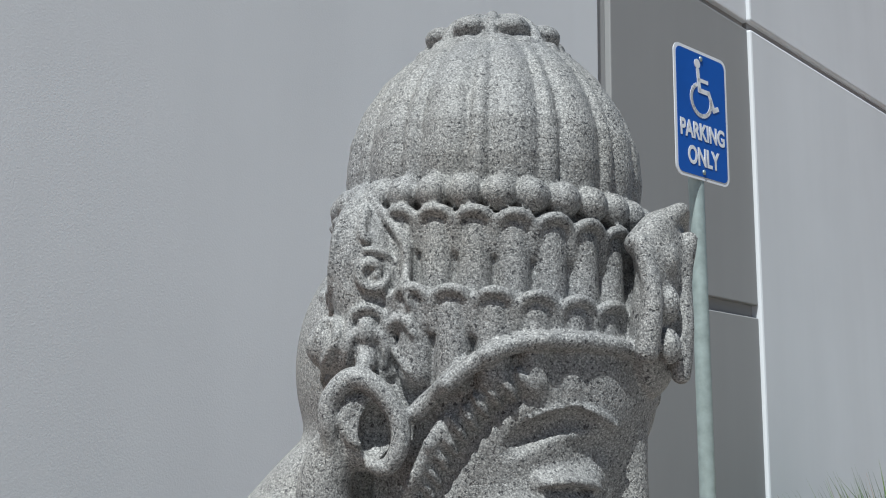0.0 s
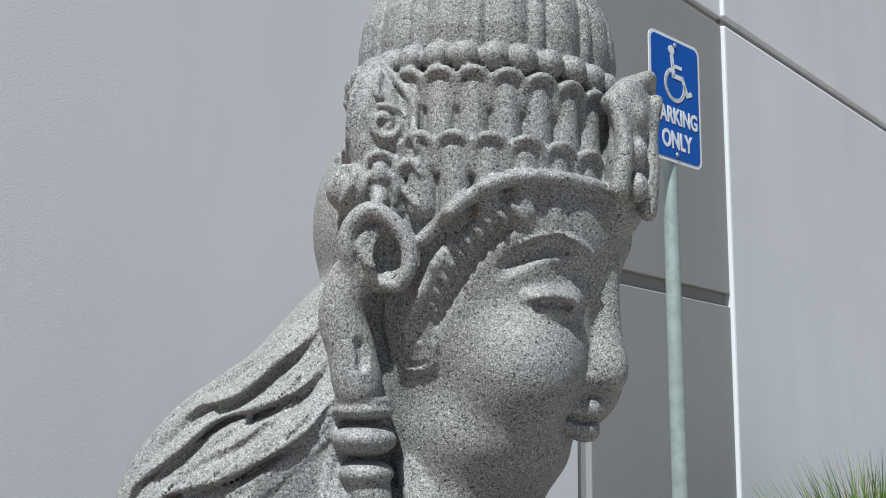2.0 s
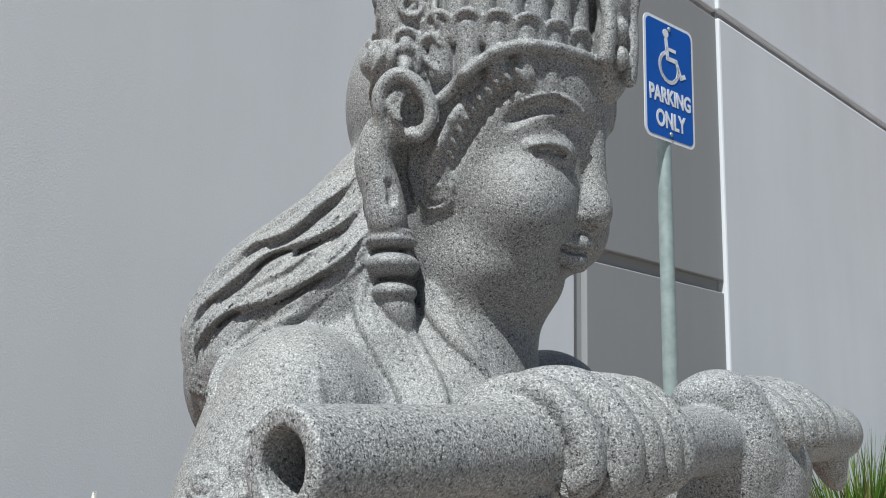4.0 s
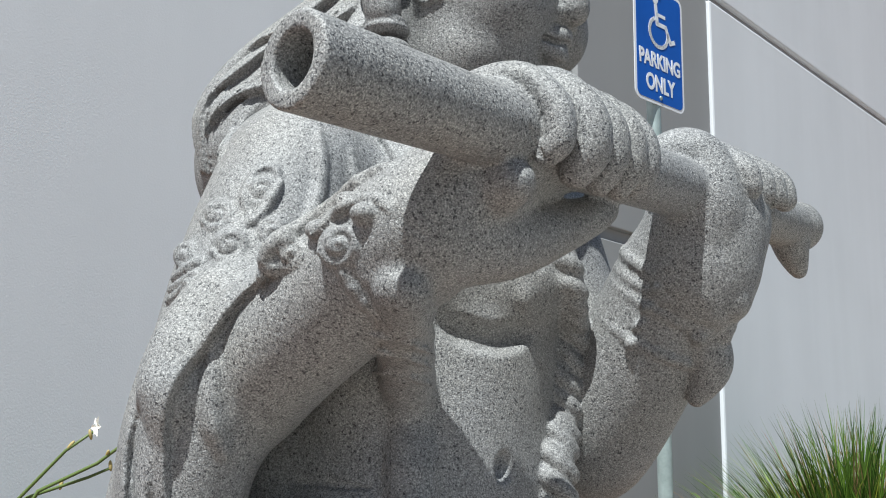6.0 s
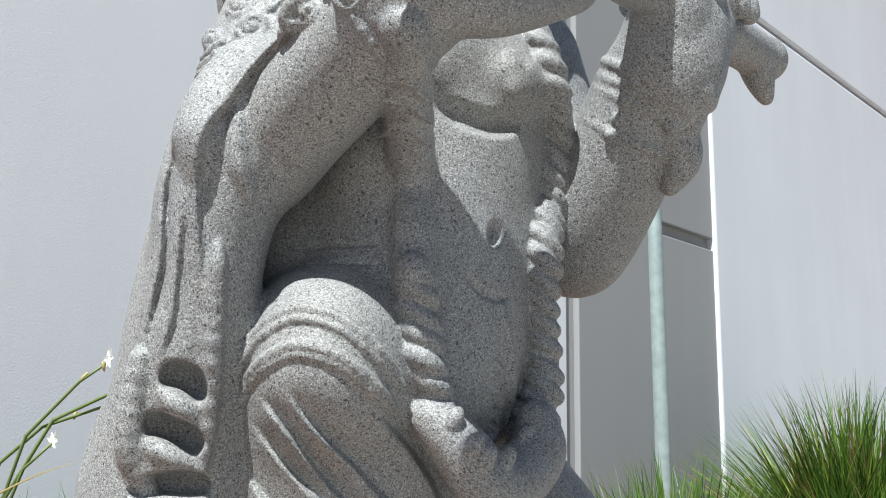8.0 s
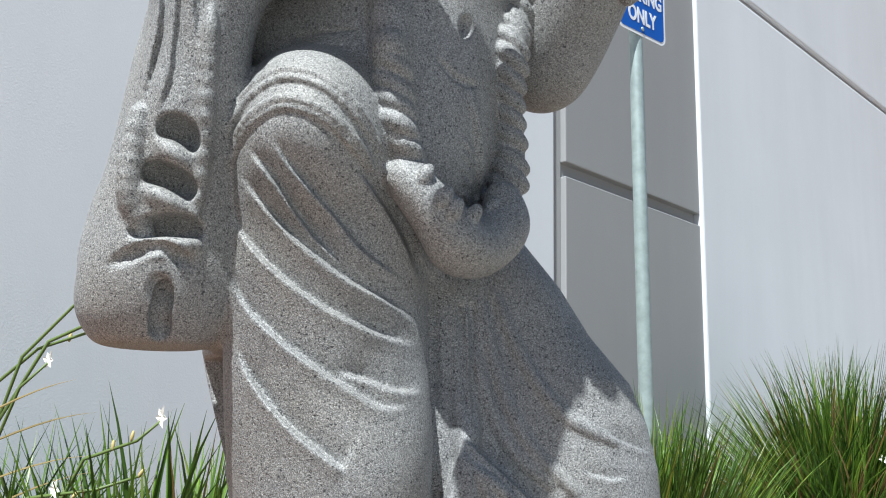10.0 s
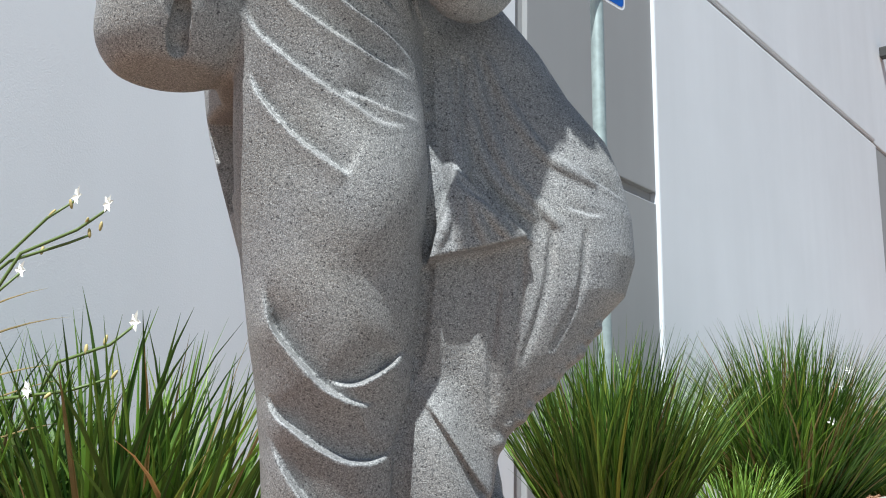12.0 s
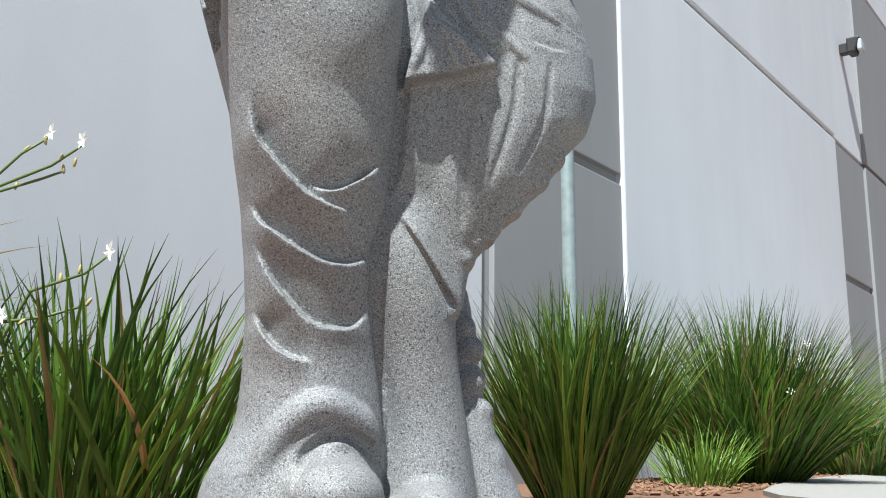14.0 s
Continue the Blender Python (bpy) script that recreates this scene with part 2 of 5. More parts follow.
# ---- the parking sign ----
def text_mesh(words, size):
    cu = bpy.data.curves.new("letters", "FONT")
    cu.body, cu.size, cu.align_x, cu.align_y, cu.extrude = words, size, "CENTER", "CENTER", 0.0006
    cu.offset = 0.0022
    ob = bpy.data.objects.new("letters", cu)
    scene.collection.objects.link(ob)
    bpy.context.view_layer.update()
    me = bpy.data.meshes.new_from_object(ob.evaluated_get(bpy.context.evaluated_depsgraph_get()))
    bpy.data.objects.remove(ob)
    bm = bmesh.new()
    bm.from_mesh(me)
    return bm


def rounded(w, h, r, depth, y):
    bm = bmesh.new()
    ring = []
    for cx, cz, a in ((w / 2 - r, h / 2 - r, 0), (-w / 2 + r, h / 2 - r, 90), (-w / 2 + r, -h / 2 + r, 180), (w / 2 - r, -h / 2 + r, 270)):
        ring += [(cx + r * math.cos(radians(a + 15 * k)), cz + r * math.sin(radians(a + 15 * k))) for k in range(7)]
    front = bm.faces.new([bm.verts.new((x, y, z)) for x, z in ring])
    out = bmesh.ops.extrude_face_region(bm, geom=[front])
    bmesh.ops.translate(bm, vec=(0, depth, 0), verts=[g for g in out["geom"] if isinstance(g, bmesh.types.BMVert)])
    bmesh.ops.recalc_face_normals(bm, faces=bm.faces)
    return bm


def parking_sign():
    a, b = spot(0.742, 2.53), spot(0.968, 2.725)
    mid = (a + b) / 2
    turn = math.degrees(math.atan2(b.y - a.y, b.x - a.x))
    sign = tagged(new("parking_sign"), "blue and white disabled parking sign on a galvanised steel post", "sign")
    sign.matrix_world = pose(mid.x, mid.y, 0, 0, 0, turn)
    plate = part("plate", rounded(0.302, 0.457, 0.032, 0.003, 0), SIGN_WHITE, sign, "white-bordered aluminium plate")
    plate.location.z = 2.262
    part("blue_field", rounded(0.278, 0.433, 0.024, 0.001, -0.0012), SIGN_BLUE, plate, "deep blue field")
    flat = Matrix.Rotation(radians(90), 4, "X")
    for words, z, size in (("PARKING", -0.065, 0.069), ("ONLY", -0.153, 0.074)):
        bm = text_mesh(words, size)
        bmesh.ops.transform(bm, matrix=Matrix.Translation((0, -0.002, z)) @ flat @ Matrix.Diagonal((0.88, 1.15, 1, 1)), verts=bm.verts)
        part("lettering", bm, SIGN_WHITE, plate, "white word " + words)
    # the wheelchair symbol: head, body, wheel
    bm = bmesh.new()
    made = bmesh.ops.create_cone(bm, segments=20, radius1=0.017, radius2=0.017, depth=0.0016, cap_ends=True)["verts"]
    bmesh.ops.transform(bm, matrix=Matrix.Translation((-0.022, -0.002, 0.178)) @ flat, verts=made)
    def stroke(pts, w):
        for p, q in zip(pts, pts[1:]):
            d = Vector((q[0] - p[0], q[1] - p[1]))
            n = Vector((-d.y, d.x)).normalized() * w / 2
            e = d.normalized() * w * 0.35
            ring = [(p[0] - e.x + n.x, p[1] - e.y + n.y), (q[0] + e.x + n.x, q[1] + e.y + n.y), (q[0] + e.x - n.x, q[1] + e.y - n.y), (p[0] - e.x - n.x, p[1] - e.y - n.y)]
            f = bm.faces.new([bm.verts.new((x, -0.0028, z)) for x, z in ring])
            o = bmesh.ops.extrude_face_region(bm, geom=[f])
            bmesh.ops.translate(bm, vec=(0, 0.0016, 0), verts=[g for g in o["geom"] if isinstance(g, bmesh.types.BMVert)])
    stroke([(-0.020, 0.155), (-0.012, 0.085), (0.040, 0.085), (0.068, 0.030), (0.090, 0.040)], 0.017)
    stroke([(-0.016, 0.122), (0.034, 0.122)], 0.013)
    stroke([(-0.004 + 0.056 * math.cos(radians(w)), 0.052 + 0.056 * math.sin(radians(w))) for w in range(118, 372, 14)], 0.014)
    bmesh.ops.recalc_face_normals(bm, faces=bm.faces)
    part("symbol", bm, SIGN_WHITE, plate, "white wheelchair symbol")
    for z in (0.2, -0.2):
        bm = bmesh.new()
        made = bmesh.ops.create_uvsphere(bm, u_segments=10, v_segments=6, radius=0.009)["verts"]
        bmesh.ops.transform(bm, matrix=Matrix.Translation((0, -0.002, z)) @ Matrix.Diagonal((1, 0.5, 1, 1)), verts=made)
        part("bolt", bm, STEEL, plate, smooth=True)
    part("post", pipe([(0.022, 0.03, -0.1), (0.022, 0.03, 0.01), (-0.005, 0.028, 2.05), (-0.008, 0.028, 2.45)], [0.026] * 4, 20), STEEL, sign, "round galvanised post", smooth=True)
    part("cap", pipe([(-0.008, 0.028, 2.45), (-0.008, 0.028, 2.458), (-0.008, 0.028, 2.464)], [0.028, 0.028, 0.012], 16), STEEL, sign)


parking_sign()


# ---- plants ----
def blade(bm, base, way, length, width, droop, side=0.0, steps=7):
    """A grass blade: a folded strip that tapers and arches over."""
    out = Vector((way.x, way.y, 0))
    out = out.normalized() if out.length > 1e-4 else Vector((1, 0, 0))
    p, d = Vector(base), Vector(way).normalized()
    across = d.cross(Vector((0, 0, 1)))
    across = across.normalized() if across.length > 1e-3 else Vector((1, 0, 0))
    seg, last = length / steps, None
    for k in range(steps + 1):
        s = k / steps
        w = width * (0.55 + 0.9 * s if s < 0.35 else 0.865 * (1 - ((s - 0.35) / 0.65) ** 1.6)) + 0.0004
        fold = d.cross(across) * w * 0.35
        row = (bm.verts.new(p - across * w / 2 + fold), bm.verts.new(p), bm.verts.new(p + across * w / 2 + fold))
        if last:
            bm.faces.new((last[0], last[1], row[1], row[0]))
            bm.faces.new((last[1], last[2], row[2], row[1]))
        last = row
        p = p + d * seg
        d = (d + Vector((0, 0, -1)) * droop * (0.25 + s * 1.4) / steps + across * side / steps).normalized()


def tussock(name, label, x, y, count, spread, height, width, lean, seed, kinds, droop=(0.2, 1.1), fan=0.0):
    """A clump of long strappy blades; each colour of blade is a part. fan: degrees to which the blades of a rounded clump lean out."""
    rnd = random.Random(seed)
    thing = tagged(new(name), label, "plant", "tussocks by the wall")
    thing.matrix_world = pose(x, y, rise(x, y) - 0.01)
    for kind, share, pname, plabel in kinds:
        bm = bmesh.new()
        for _ in range(int(count * share)):
            a, r = rnd.uniform(0, math.tau), spread * math.sqrt(rnd.random())
            tilt = lean * (0.15 + 0.95 * r / spread) * rnd.uniform(0.5, 1.3)
            b = a + rnd.gauss(0, 0.5)
            way = Vector((math.cos(b) * tilt, math.sin(b) * tilt, 1))
            if fan:
                th = radians(fan) * rnd.random() ** 0.7
                b, r = a + rnd.gauss(0, 0.25), spread * math.sin(th)
                way = Vector((math.cos(b) * math.sin(th), math.sin(b) * math.sin(th), math.cos(th)))
            blade(bm, (r * math.cos(a), r * math.sin(a), 0), way, height * rnd.uniform(0.55, 1.12) * (1 - 0.18 * r / spread), width * rnd.uniform(0.6, 1.25), rnd.uniform(*droop), rnd.gauss(0, 0.25))
        part(pname, bm, kind, thing, plabel)
    return thing


def flower_stalk(parent, path, seed, buds, blooms):
    """A thin branching stalk with buds and white open flowers, parts of its clump."""
    rnd = random.Random(seed)
    part("flower_stalk", pipe(path, [0.0052 - 0.0024 * i / (len(path) - 1) for i in range(len(path))], 6), STEM, parent, smooth=True)
    for p in buds:
        bm = bmesh.new()
        bmesh.ops.create_uvsphere(bm, u_segments=8, v_segments=6, radius=0.006)
        q = Vector((rnd.gauss(0, .4), rnd.gauss(0, .4), 1)).to_track_quat("Z", "Y")
        bmesh.ops.transform(bm, matrix=Matrix.LocRotScale(p, q, (0.7, 0.7, 2.0)), verts=bm.verts)
        part("bud", bm, BUD, parent, "straw-coloured closed bud", True)
    for p in blooms:
        bm = bmesh.new()
        for k in range(6):
            w = math.tau * k / 6 + rnd.uniform(-0.2, 0.2)
            out = Vector((math.cos(w), -0.45, math.sin(w))).normalized()
            side = Vector((-math.sin(w), 0, math.cos(w)))
            L = 0.026 * rnd.uniform(0.85, 1.1)
            c = Vector(p)
            pts = [c, c + out * L * 0.5 + side * 0.006, c + out * L + Vector((0, 0.006, 0)), c + out * L * 0.5 - side * 0.006]
            bm.faces.new([bm.verts.new(v) for v in pts])
        ext = bmesh.ops.extrude_face_region(bm, geom=list(bm.faces))
        bmesh.ops.translate(bm, vec=(0, 0.001, 0), verts=[g for g in ext["geom"] if isinstance(g, bmesh.types.BMVert)])
        part("flower", bm, PETAL, parent, "white six-petalled flower")


def planting():
    dark = [(GRASS_DARK, 0.80, "blades", "deep green strappy blades"), (GRASS_BRIGHT, 0.16, "young_blades", "fresh green young blades"), (GRASS_DRY, 0.04, "dry_blades", "straw-coloured dry blades")]
    mixed = [(GRASS_DARK, 0.68, "blades", "deep green strappy blades"), (GRASS_BRIGHT, 0.17, "young_blades", "fresh green young blades"), (GRASS_DRY, 0.15, "dry_blades", "straw-coloured dry blades")]
    young = [(GRASS_BRIGHT, 0.85, "young_blades", "fresh green young blades"), (GRASS_DARK, 0.15, "blades", "deep green strappy blades")]
    a = spot(-0.52, 1.5)
    left = tussock("flowering_grass", "large dark green strappy clump with thin flower stalks in bark mulch", a.x, a.y, 380, 0.24, 0.62, 0.016, 0.55, 3, dark, (0.1, 0.9))
    b = spot(-0.98, 1.62)
    tussock("strappy_grass", "dark green strappy clump behind the statue in bark mulch", b.x, b.y, 230, 0.24, 0.60, 0.014, 0.6, 4, dark, (0.2, 1.1))
    c = spot(0.70, 2.0)
    tussock("strappy_grass", "dense upright deep green clump in bark mulch", c.x, c.y, 1300, 0.22, 0.64, 0.0105, 0.32, 5, dark, (0.1, 0.95), 31)
    d = spot(2.16, 4.1)
    right = tussock("flowering_grass", "big rounded green clump with straw-coloured blades and a few white flowers", d.x, d.y, 2300, 0.30, 0.98, 0.0135, 0.46, 6, mixed, (0.1, 0.95), 50)
    e = spot(1.66, 3.55)
    tussock("young_grass", "small bright green clump low in the bark mulch", e.x, e.y, 190, 0.14, 0.36, 0.010, 0.7, 7, young, (0.4, 1.4))
    f = spot(3.85, 6.1)
    tussock("strappy_grass", "far green clump beside the walk", f.x, f.y, 900, 0.30, 0.66, 0.014, 0.65, 8, mixed, (0.1, 0.7), 52)
    g = spot(4.5, 6.9)
    tussock("young_grass", "far bright green clump beside the walk", g.x, g.y, 160, 0.2, 0.35, 0.012, 0.7, 9, young, (0.4, 1.4))
    # stalks of the clump on the open side of the statue
    def local(thing, u, v, z):
        p = spot(u, v, z) - thing.matrix_world.translation
        return (p.x, p.y, p.z)
    def stalk(thing, pts, seed, buds=(), blooms=()):
        flower_stalk(thing, [local(thing, *p) for p in pts], seed, [local(thing, *p) for p in buds], [local(thing, *p) for p in blooms])
    stalk(left, [(-0.72, 1.52, 0.02), (-0.93, 1.48, 0.45), (-0.86, 1.46, 0.68), (-0.75, 1.45, 0.80), (-0.685, 1.45, 0.848)], 1, [(-0.74, 1.45, 0.812), (-0.70, 1.45, 0.835)], [(-0.683, 1.44, 0.852)])
    stalk(left, [(-0.72, 1.52, 0.02), (-0.92, 1.47, 0.50), (-0.80, 1.45, 0.715), (-0.68, 1.45, 0.775), (-0.63, 1.45, 0.815), (-0.612, 1.45, 0.832)], 2, [(-0.66, 1.45, 0.795), (-0.628, 1.45, 0.785)], [(-0.611, 1.44, 0.836)])
    stalk(left, [(-0.74, 1.52, 0.02), (-0.92, 1.46, 0.42), (-0.85, 1.44, 0.61), (-0.79, 1.43, 0.665)], 3, [], [(-0.785, 1.43, 0.672)])
    stalk(left, [(-0.60, 1.42, 0.02), (-0.74, 1.36, 0.30), (-0.66, 1.34, 0.46), (-0.55, 1.33, 0.50), (-0.50, 1.33, 0.545)], 4, [(-0.56, 1.33, 0.51), (-0.60, 1.335, 0.49)], [(-0.498, 1.325, 0.55)])
    stalk(left, [(-0.76, 1.52, 0.02), (-0.98, 1.50, 0.40), (-0.92, 1.48, 0.62), (-0.83, 1.47, 0.70), (-0.70, 1.46, 0.745), (-0.655, 1.46, 0.765)], 7, [(-0.76, 1.47, 0.728), (-0.655, 1.46, 0.77)], [])
    stalk(left, [(-0.60, 1.40, 0.02), (-0.82, 1.34, 0.28), (-0.76, 1.32, 0.38), (-0.62, 1.31, 0.40), (-0.53, 1.31, 0.43)], 8, [(-0.66, 1.31, 0.39), (-0.53, 1.31, 0.435)], [(-0.70, 1.31, 0.40)])
    bm = bmesh.new()
    rnd = random.Random(21)
    for u, z, w in ((-0.88, 0.52, 0.9), (-0.92, 0.44, 1.0), (-0.90, 0.38, 0.8), (-0.94, 0.56, 0.7), (-0.86, 0.30, 0.9)):
        base = local(left, u - 0.04, 1.40 + rnd.uniform(-0.1, 0.1), z - 0.06)
        way = CU * w + Vector((0, 0, 0.45))
        blade(bm, base, way, 0.30, 0.013, 0.55)
    part("arching_blades", bm, GRASS_DRY, left, "yellowing arching blades")
    stalk(right, [(2.25, 4.1, 0.05), (2.30, 4.0, 0.55), (2.42, 3.95, 0.74)], 5, [], [(2.42, 3.94, 0.745), (2.36, 3.9, 0.66)])
    stalk(right, [(2.2, 4.0, 0.05), (2.15, 3.8, 0.3), (2.2, 3.72, 0.47)], 6, [], [(2.2, 3.71, 0.475)])


planting()


def bark_chips():
    """Loose bark lying on the bed where it shows beside the walk."""
    rnd = random.Random(12)
    bm = bmesh.new()
    for _ in range(6000):
        u, v = rnd.uniform(0.9, 4.6), rnd.uniform(2.6, 7.2)
        p = spot(u, v)
        if p.x < FACE + 0.05 or p.x > -0.55 - 0.2 * p.y + 0.006 * p.y ** 2:
            continue
        s = (rnd.uniform(0.015, 0.06), rnd.uniform(0.008, 0.02), rnd.uniform(0.004, 0.012))
        m = Matrix.LocRotScale((p.x, p.y, rise(p.x, p.y) + 0.001), Euler((rnd.gauss(0, .3), rnd.gauss(0, .3), rnd.uniform(0, 6.3))), s)
        a = [bm.verts.new(m @ Vector((i, j, k))) for i in (-0.5, 0.5) for j in (-0.5, 0.5) for k in (-0.5, 0.5)]
        for q in ((0, 1, 3, 2), (4, 6, 7, 5), (0, 4, 5, 1), (2, 3, 7, 6), (0, 2, 6, 4), (1, 5, 7, 3)):
            bm.faces.new([a[n] for n in q])
    tagged(part("bark_chips", bm, CHIP), "loose reddish brown bark chips on the bed", "mulch", kind="stuff")


bark_chips()


# ---- the statue: a solid carved as one field and then skinned as one mesh ----
CELL = 0.0016
LO, HI = np.array((-0.25, -0.30, -0.015)), np.array((0.36, 0.22, 1.48))


class Stone:
    """A block of distances on a grid: forms are joined to it or cut out of it, softly."""

    def __init__(self):
        self.n = np.ceil((HI - LO) / CELL).astype(int)
        self.f = np.full(self.n, 0.03, np.float32)

    def window(self, lo, hi):
        a = np.clip(np.floor((np.minimum(lo, hi) - LO) / CELL).astype(int), 0, self.n)
        b = np.clip(np.ceil((np.maximum(lo, hi) - LO) / CELL).astype(int) + 1, 0, self.n)
        at = tuple(slice(i, j) for i, j in zip(a, b))
        x, y, z = (np.arange(i, j, dtype=np.float32) * np.float32(CELL) + np.float32(o) for i, j, o in zip(a, b, LO))
        return at, x[:, None, None], y[None, :, None], z[None, None, :]

    def blend(self, at, d, k, cut=False):
        a = self.f[at]
        if a.size == 0:
            return
        if cut:
            a, d = -a, d
        k = max(k, 1e-5)
        h = np.maximum(k - np.abs(a - d), 0)
        out = np.minimum(a, d) - h * h / (4 * k)
        self.f[at] = -out if cut else out

    def form(self, lo, hi, fn, k=0.004, cut=False, pad=0.0):
        p = k + pad + 2 * CELL
        at, x, y, z = self.window(np.array(lo) - p, np.array(hi) + p)
        self.blend(at, fn(x, y, z).astype(np.float32), k, cut)

    def ball(self, c, r, k=0.01, spin=(0, 0, 0), cut=False):
        """An ellipsoid; spin in degrees."""
        r = np.array((r, r, r) if np.isscalar(r) else r, float)
        m = np.array(Euler([radians(a) for a in spin]).to_matrix().transposed())
        reach = np.sqrt((np.abs(m.T) ** 2 @ (r ** 2)))

        def fn(x, y, z):
            x, y, z = x - c[0], y - c[1], z - c[2]
            q = [m[i, 0] * x + m[i, 1] * y + m[i, 2] * z for i in range(3)]
            a = np.sqrt(sum((v / s) ** 2 for v, s in zip(q, r))) + 1e-6
            b = np.sqrt(sum((v / s ** 2) ** 2 for v, s in zip(q, r))) + 1e-6
            return a * (a - 1) / b
        self.form(np.array(c) - reach, np.array(c) + reach, fn, k, cut)

    def rod(self, p, q, r, s, k=0.004, cut=False):
        """A round bar from p to q whose radius goes from r to s."""
        p, q = np.array(p, float), np.array(q, float)
        d = q - p
        L = d @ d + 1e-12
        m = max(r, s)

        def fn(x, y, z):
            x, y, z = x - p[0], y - p[1], z - p[2]
            t = np.clip((x * d[0] + y * d[1] + z * d[2]) / L, 0, 1)
            return np.sqrt((x - t * d[0]) ** 2 + (y - t * d[1]) ** 2 + (z - t * d[2]) ** 2) - (r + (s - r) * t)
        self.form(np.minimum(p, q) - m, np.maximum(p, q) + m, fn, k, cut)

    def limb(self, pts, radii, k=0.01, steps=5, cut=False):
        """A bar along a smooth line through points."""
        c = smooth_line([tuple(p) + (r,) for p, r in zip(pts, radii)], steps)
        for a, b in zip(c, c[1:]):
            self.rod(a[:3], b[:3], a[3], b[3], k, cut)

    def front(self, u, z, fallback=0.05):
        """How far back the stone begins at this side step and height."""
        i, j = (int(round((w - o) / CELL)) for w, o in ((u, LO[0]), (z, LO[2])))
        col = self.f[min(max(i, 0), self.n[0] - 1), :, min(max(j, 0), self.n[2] - 1)]
        inside = np.nonzero(col < 0)[0]
        if not len(inside):
            return fallback
        k = int(inside[0])
        back = float(col[k] / (col[k] - col[k - 1])) if k else 0.0
        return LO[1] + CELL * (k - min(1.0, max(0.0, back)))

    def line(self, pts, r, sink=0.3, k=0.003, cut=False, steps=5, taper=True, floor=None):
        """A ridge, or with cut a groove, drawn along the stone's near face through places (side, height)."""
        c = smooth_line([tuple(p) for p in pts], steps)
        vs = [self.front(u, z) for u, z in c]
        if floor is not None:
            vs = [min(v, floor) for v in vs]
        vs = [float(np.median(vs[max(0, i - 2):i + 3])) for i in range(len(vs))]
        n = len(c)
        for i in range(n - 1):
            w = [r * (min(1.0, 0.35 + 3.2 * min(s, 1 - s)) if taper else 1.0) for s in (i / (n - 1), (i + 1) / (n - 1))]
            self.rod((c[i][0], vs[i] + sink * r, c[i][1]), (c[i + 1][0], vs[i + 1] + sink * r, c[i + 1][1]), w[0], w[1], k, cut)

    def lines(self, many, r, sink=0.3, k=0.003, cut=False, steps=5):
        plan = []
        for pts in many:
            c = smooth_line([tuple(p) for p in pts], steps)
            vs = np.array([self.front(u, z) for u, z in c])
            pad = np.pad(vs, 3, mode="edge")
            vs = np.array([np.mean(np.sort(pad[i:i + 7])[1:6]) for i in range(len(vs))])
            plan.append((c, vs))
        for c, vs in plan:
            n = len(c)
            for i in range(n - 1):
                w = [r * min(1.0, 0.45 + 3.2 * min(q, 1 - q)) for q in (i / (n - 1), (i + 1) / (n - 1))]
                self.rod((c[i][0], vs[i] + sink * r, c[i][1]), (c[i + 1][0], vs[i + 1] + sink * r, c[i + 1][1]), w[0], w[1], k, cut)

    def crease(self, pts, depth=0.0045, above=0.013, below=0.009, lip=0.5, edge=0.0022):
        """A fold of cloth: the near face sinks towards a line through places (side, height) from its left, and stands out as a soft ledge on its right."""
        c = np.array(smooth_line([tuple(p) for p in pts], 6))
        reach = 2.0 * max(above, below)
        (u0, z0), (u1, z1) = c.min(0) - reach, c.max(0) + reach
        at, x, y, z = self.window((u0, -0.16, z0), (u1, 0.16, z1))
        U, Z = np.broadcast_arrays(x[:, 0, :], z[0])
        best, near, along = np.full(U.shape, 9.0), np.zeros(U.shape), np.zeros(U.shape)
        n = len(c) - 1
        for i in range(n):
            p, d = c[i], c[i + 1] - c[i]
            L = float(np.hypot(*d)) + 1e-9
            t = np.clip(((U - p[0]) * d[0] + (Z - p[1]) * d[1]) / L ** 2, 0, 1)
            q = np.hypot(U - p[0] - t * d[0], Z - p[1] - t * d[1])
            hit = q < best
            best = np.where(hit, q, best)
            near = np.where(hit, np.sign(d[0] * (Z - p[1]) - d[1] * (U - p[0])) * q, near)
            along = np.where(hit, (i + t) / n, along)
        w = np.clip(3.2 * np.minimum(along, 1 - along), 0.0, 1.0)
        w = w * w * (3 - 2 * w)
        up = np.exp(-(np.maximum(near, 0) / above) ** 1.4)
        down = -lip * np.exp(-(np.maximum(-near, 0) / below) ** 1.6)
        m = np.clip(near / edge + 0.5, 0, 1)
        D = (depth * w * (up * m + down * (1 - m))).astype(np.float32)
        f = self.f[at]
        inside = f < 0
        face = np.where(inside.any(1), y[0, :, 0][np.argmax(inside, 1)], 0.2)
        f += D[:, None, :] * np.clip((face[:, None, :] + 0.045 - y) / 0.015, 0, 1)

    def curl(self, u, z, size, turns=1.6, start=90.0, hand=1, r=0.0028, tail=None):
        """A carved spiral scroll on the near face."""
        pts = []
        for i in range(13):
            s = i / 12
            w = radians(start) + hand * s * turns * math.tau
            pts.append((u + size * (1 - 0.82 * s) * math.cos(w), z + size * (1 - 0.82 * s) * math.sin(w)))
        self.line(([tail] if tail else []) + pts, r, 0.2, 0.0015, taper=False, steps=3)
        self.ball((u, self.front(u, z) + 0.001, z), r * 1.25, 0.001)

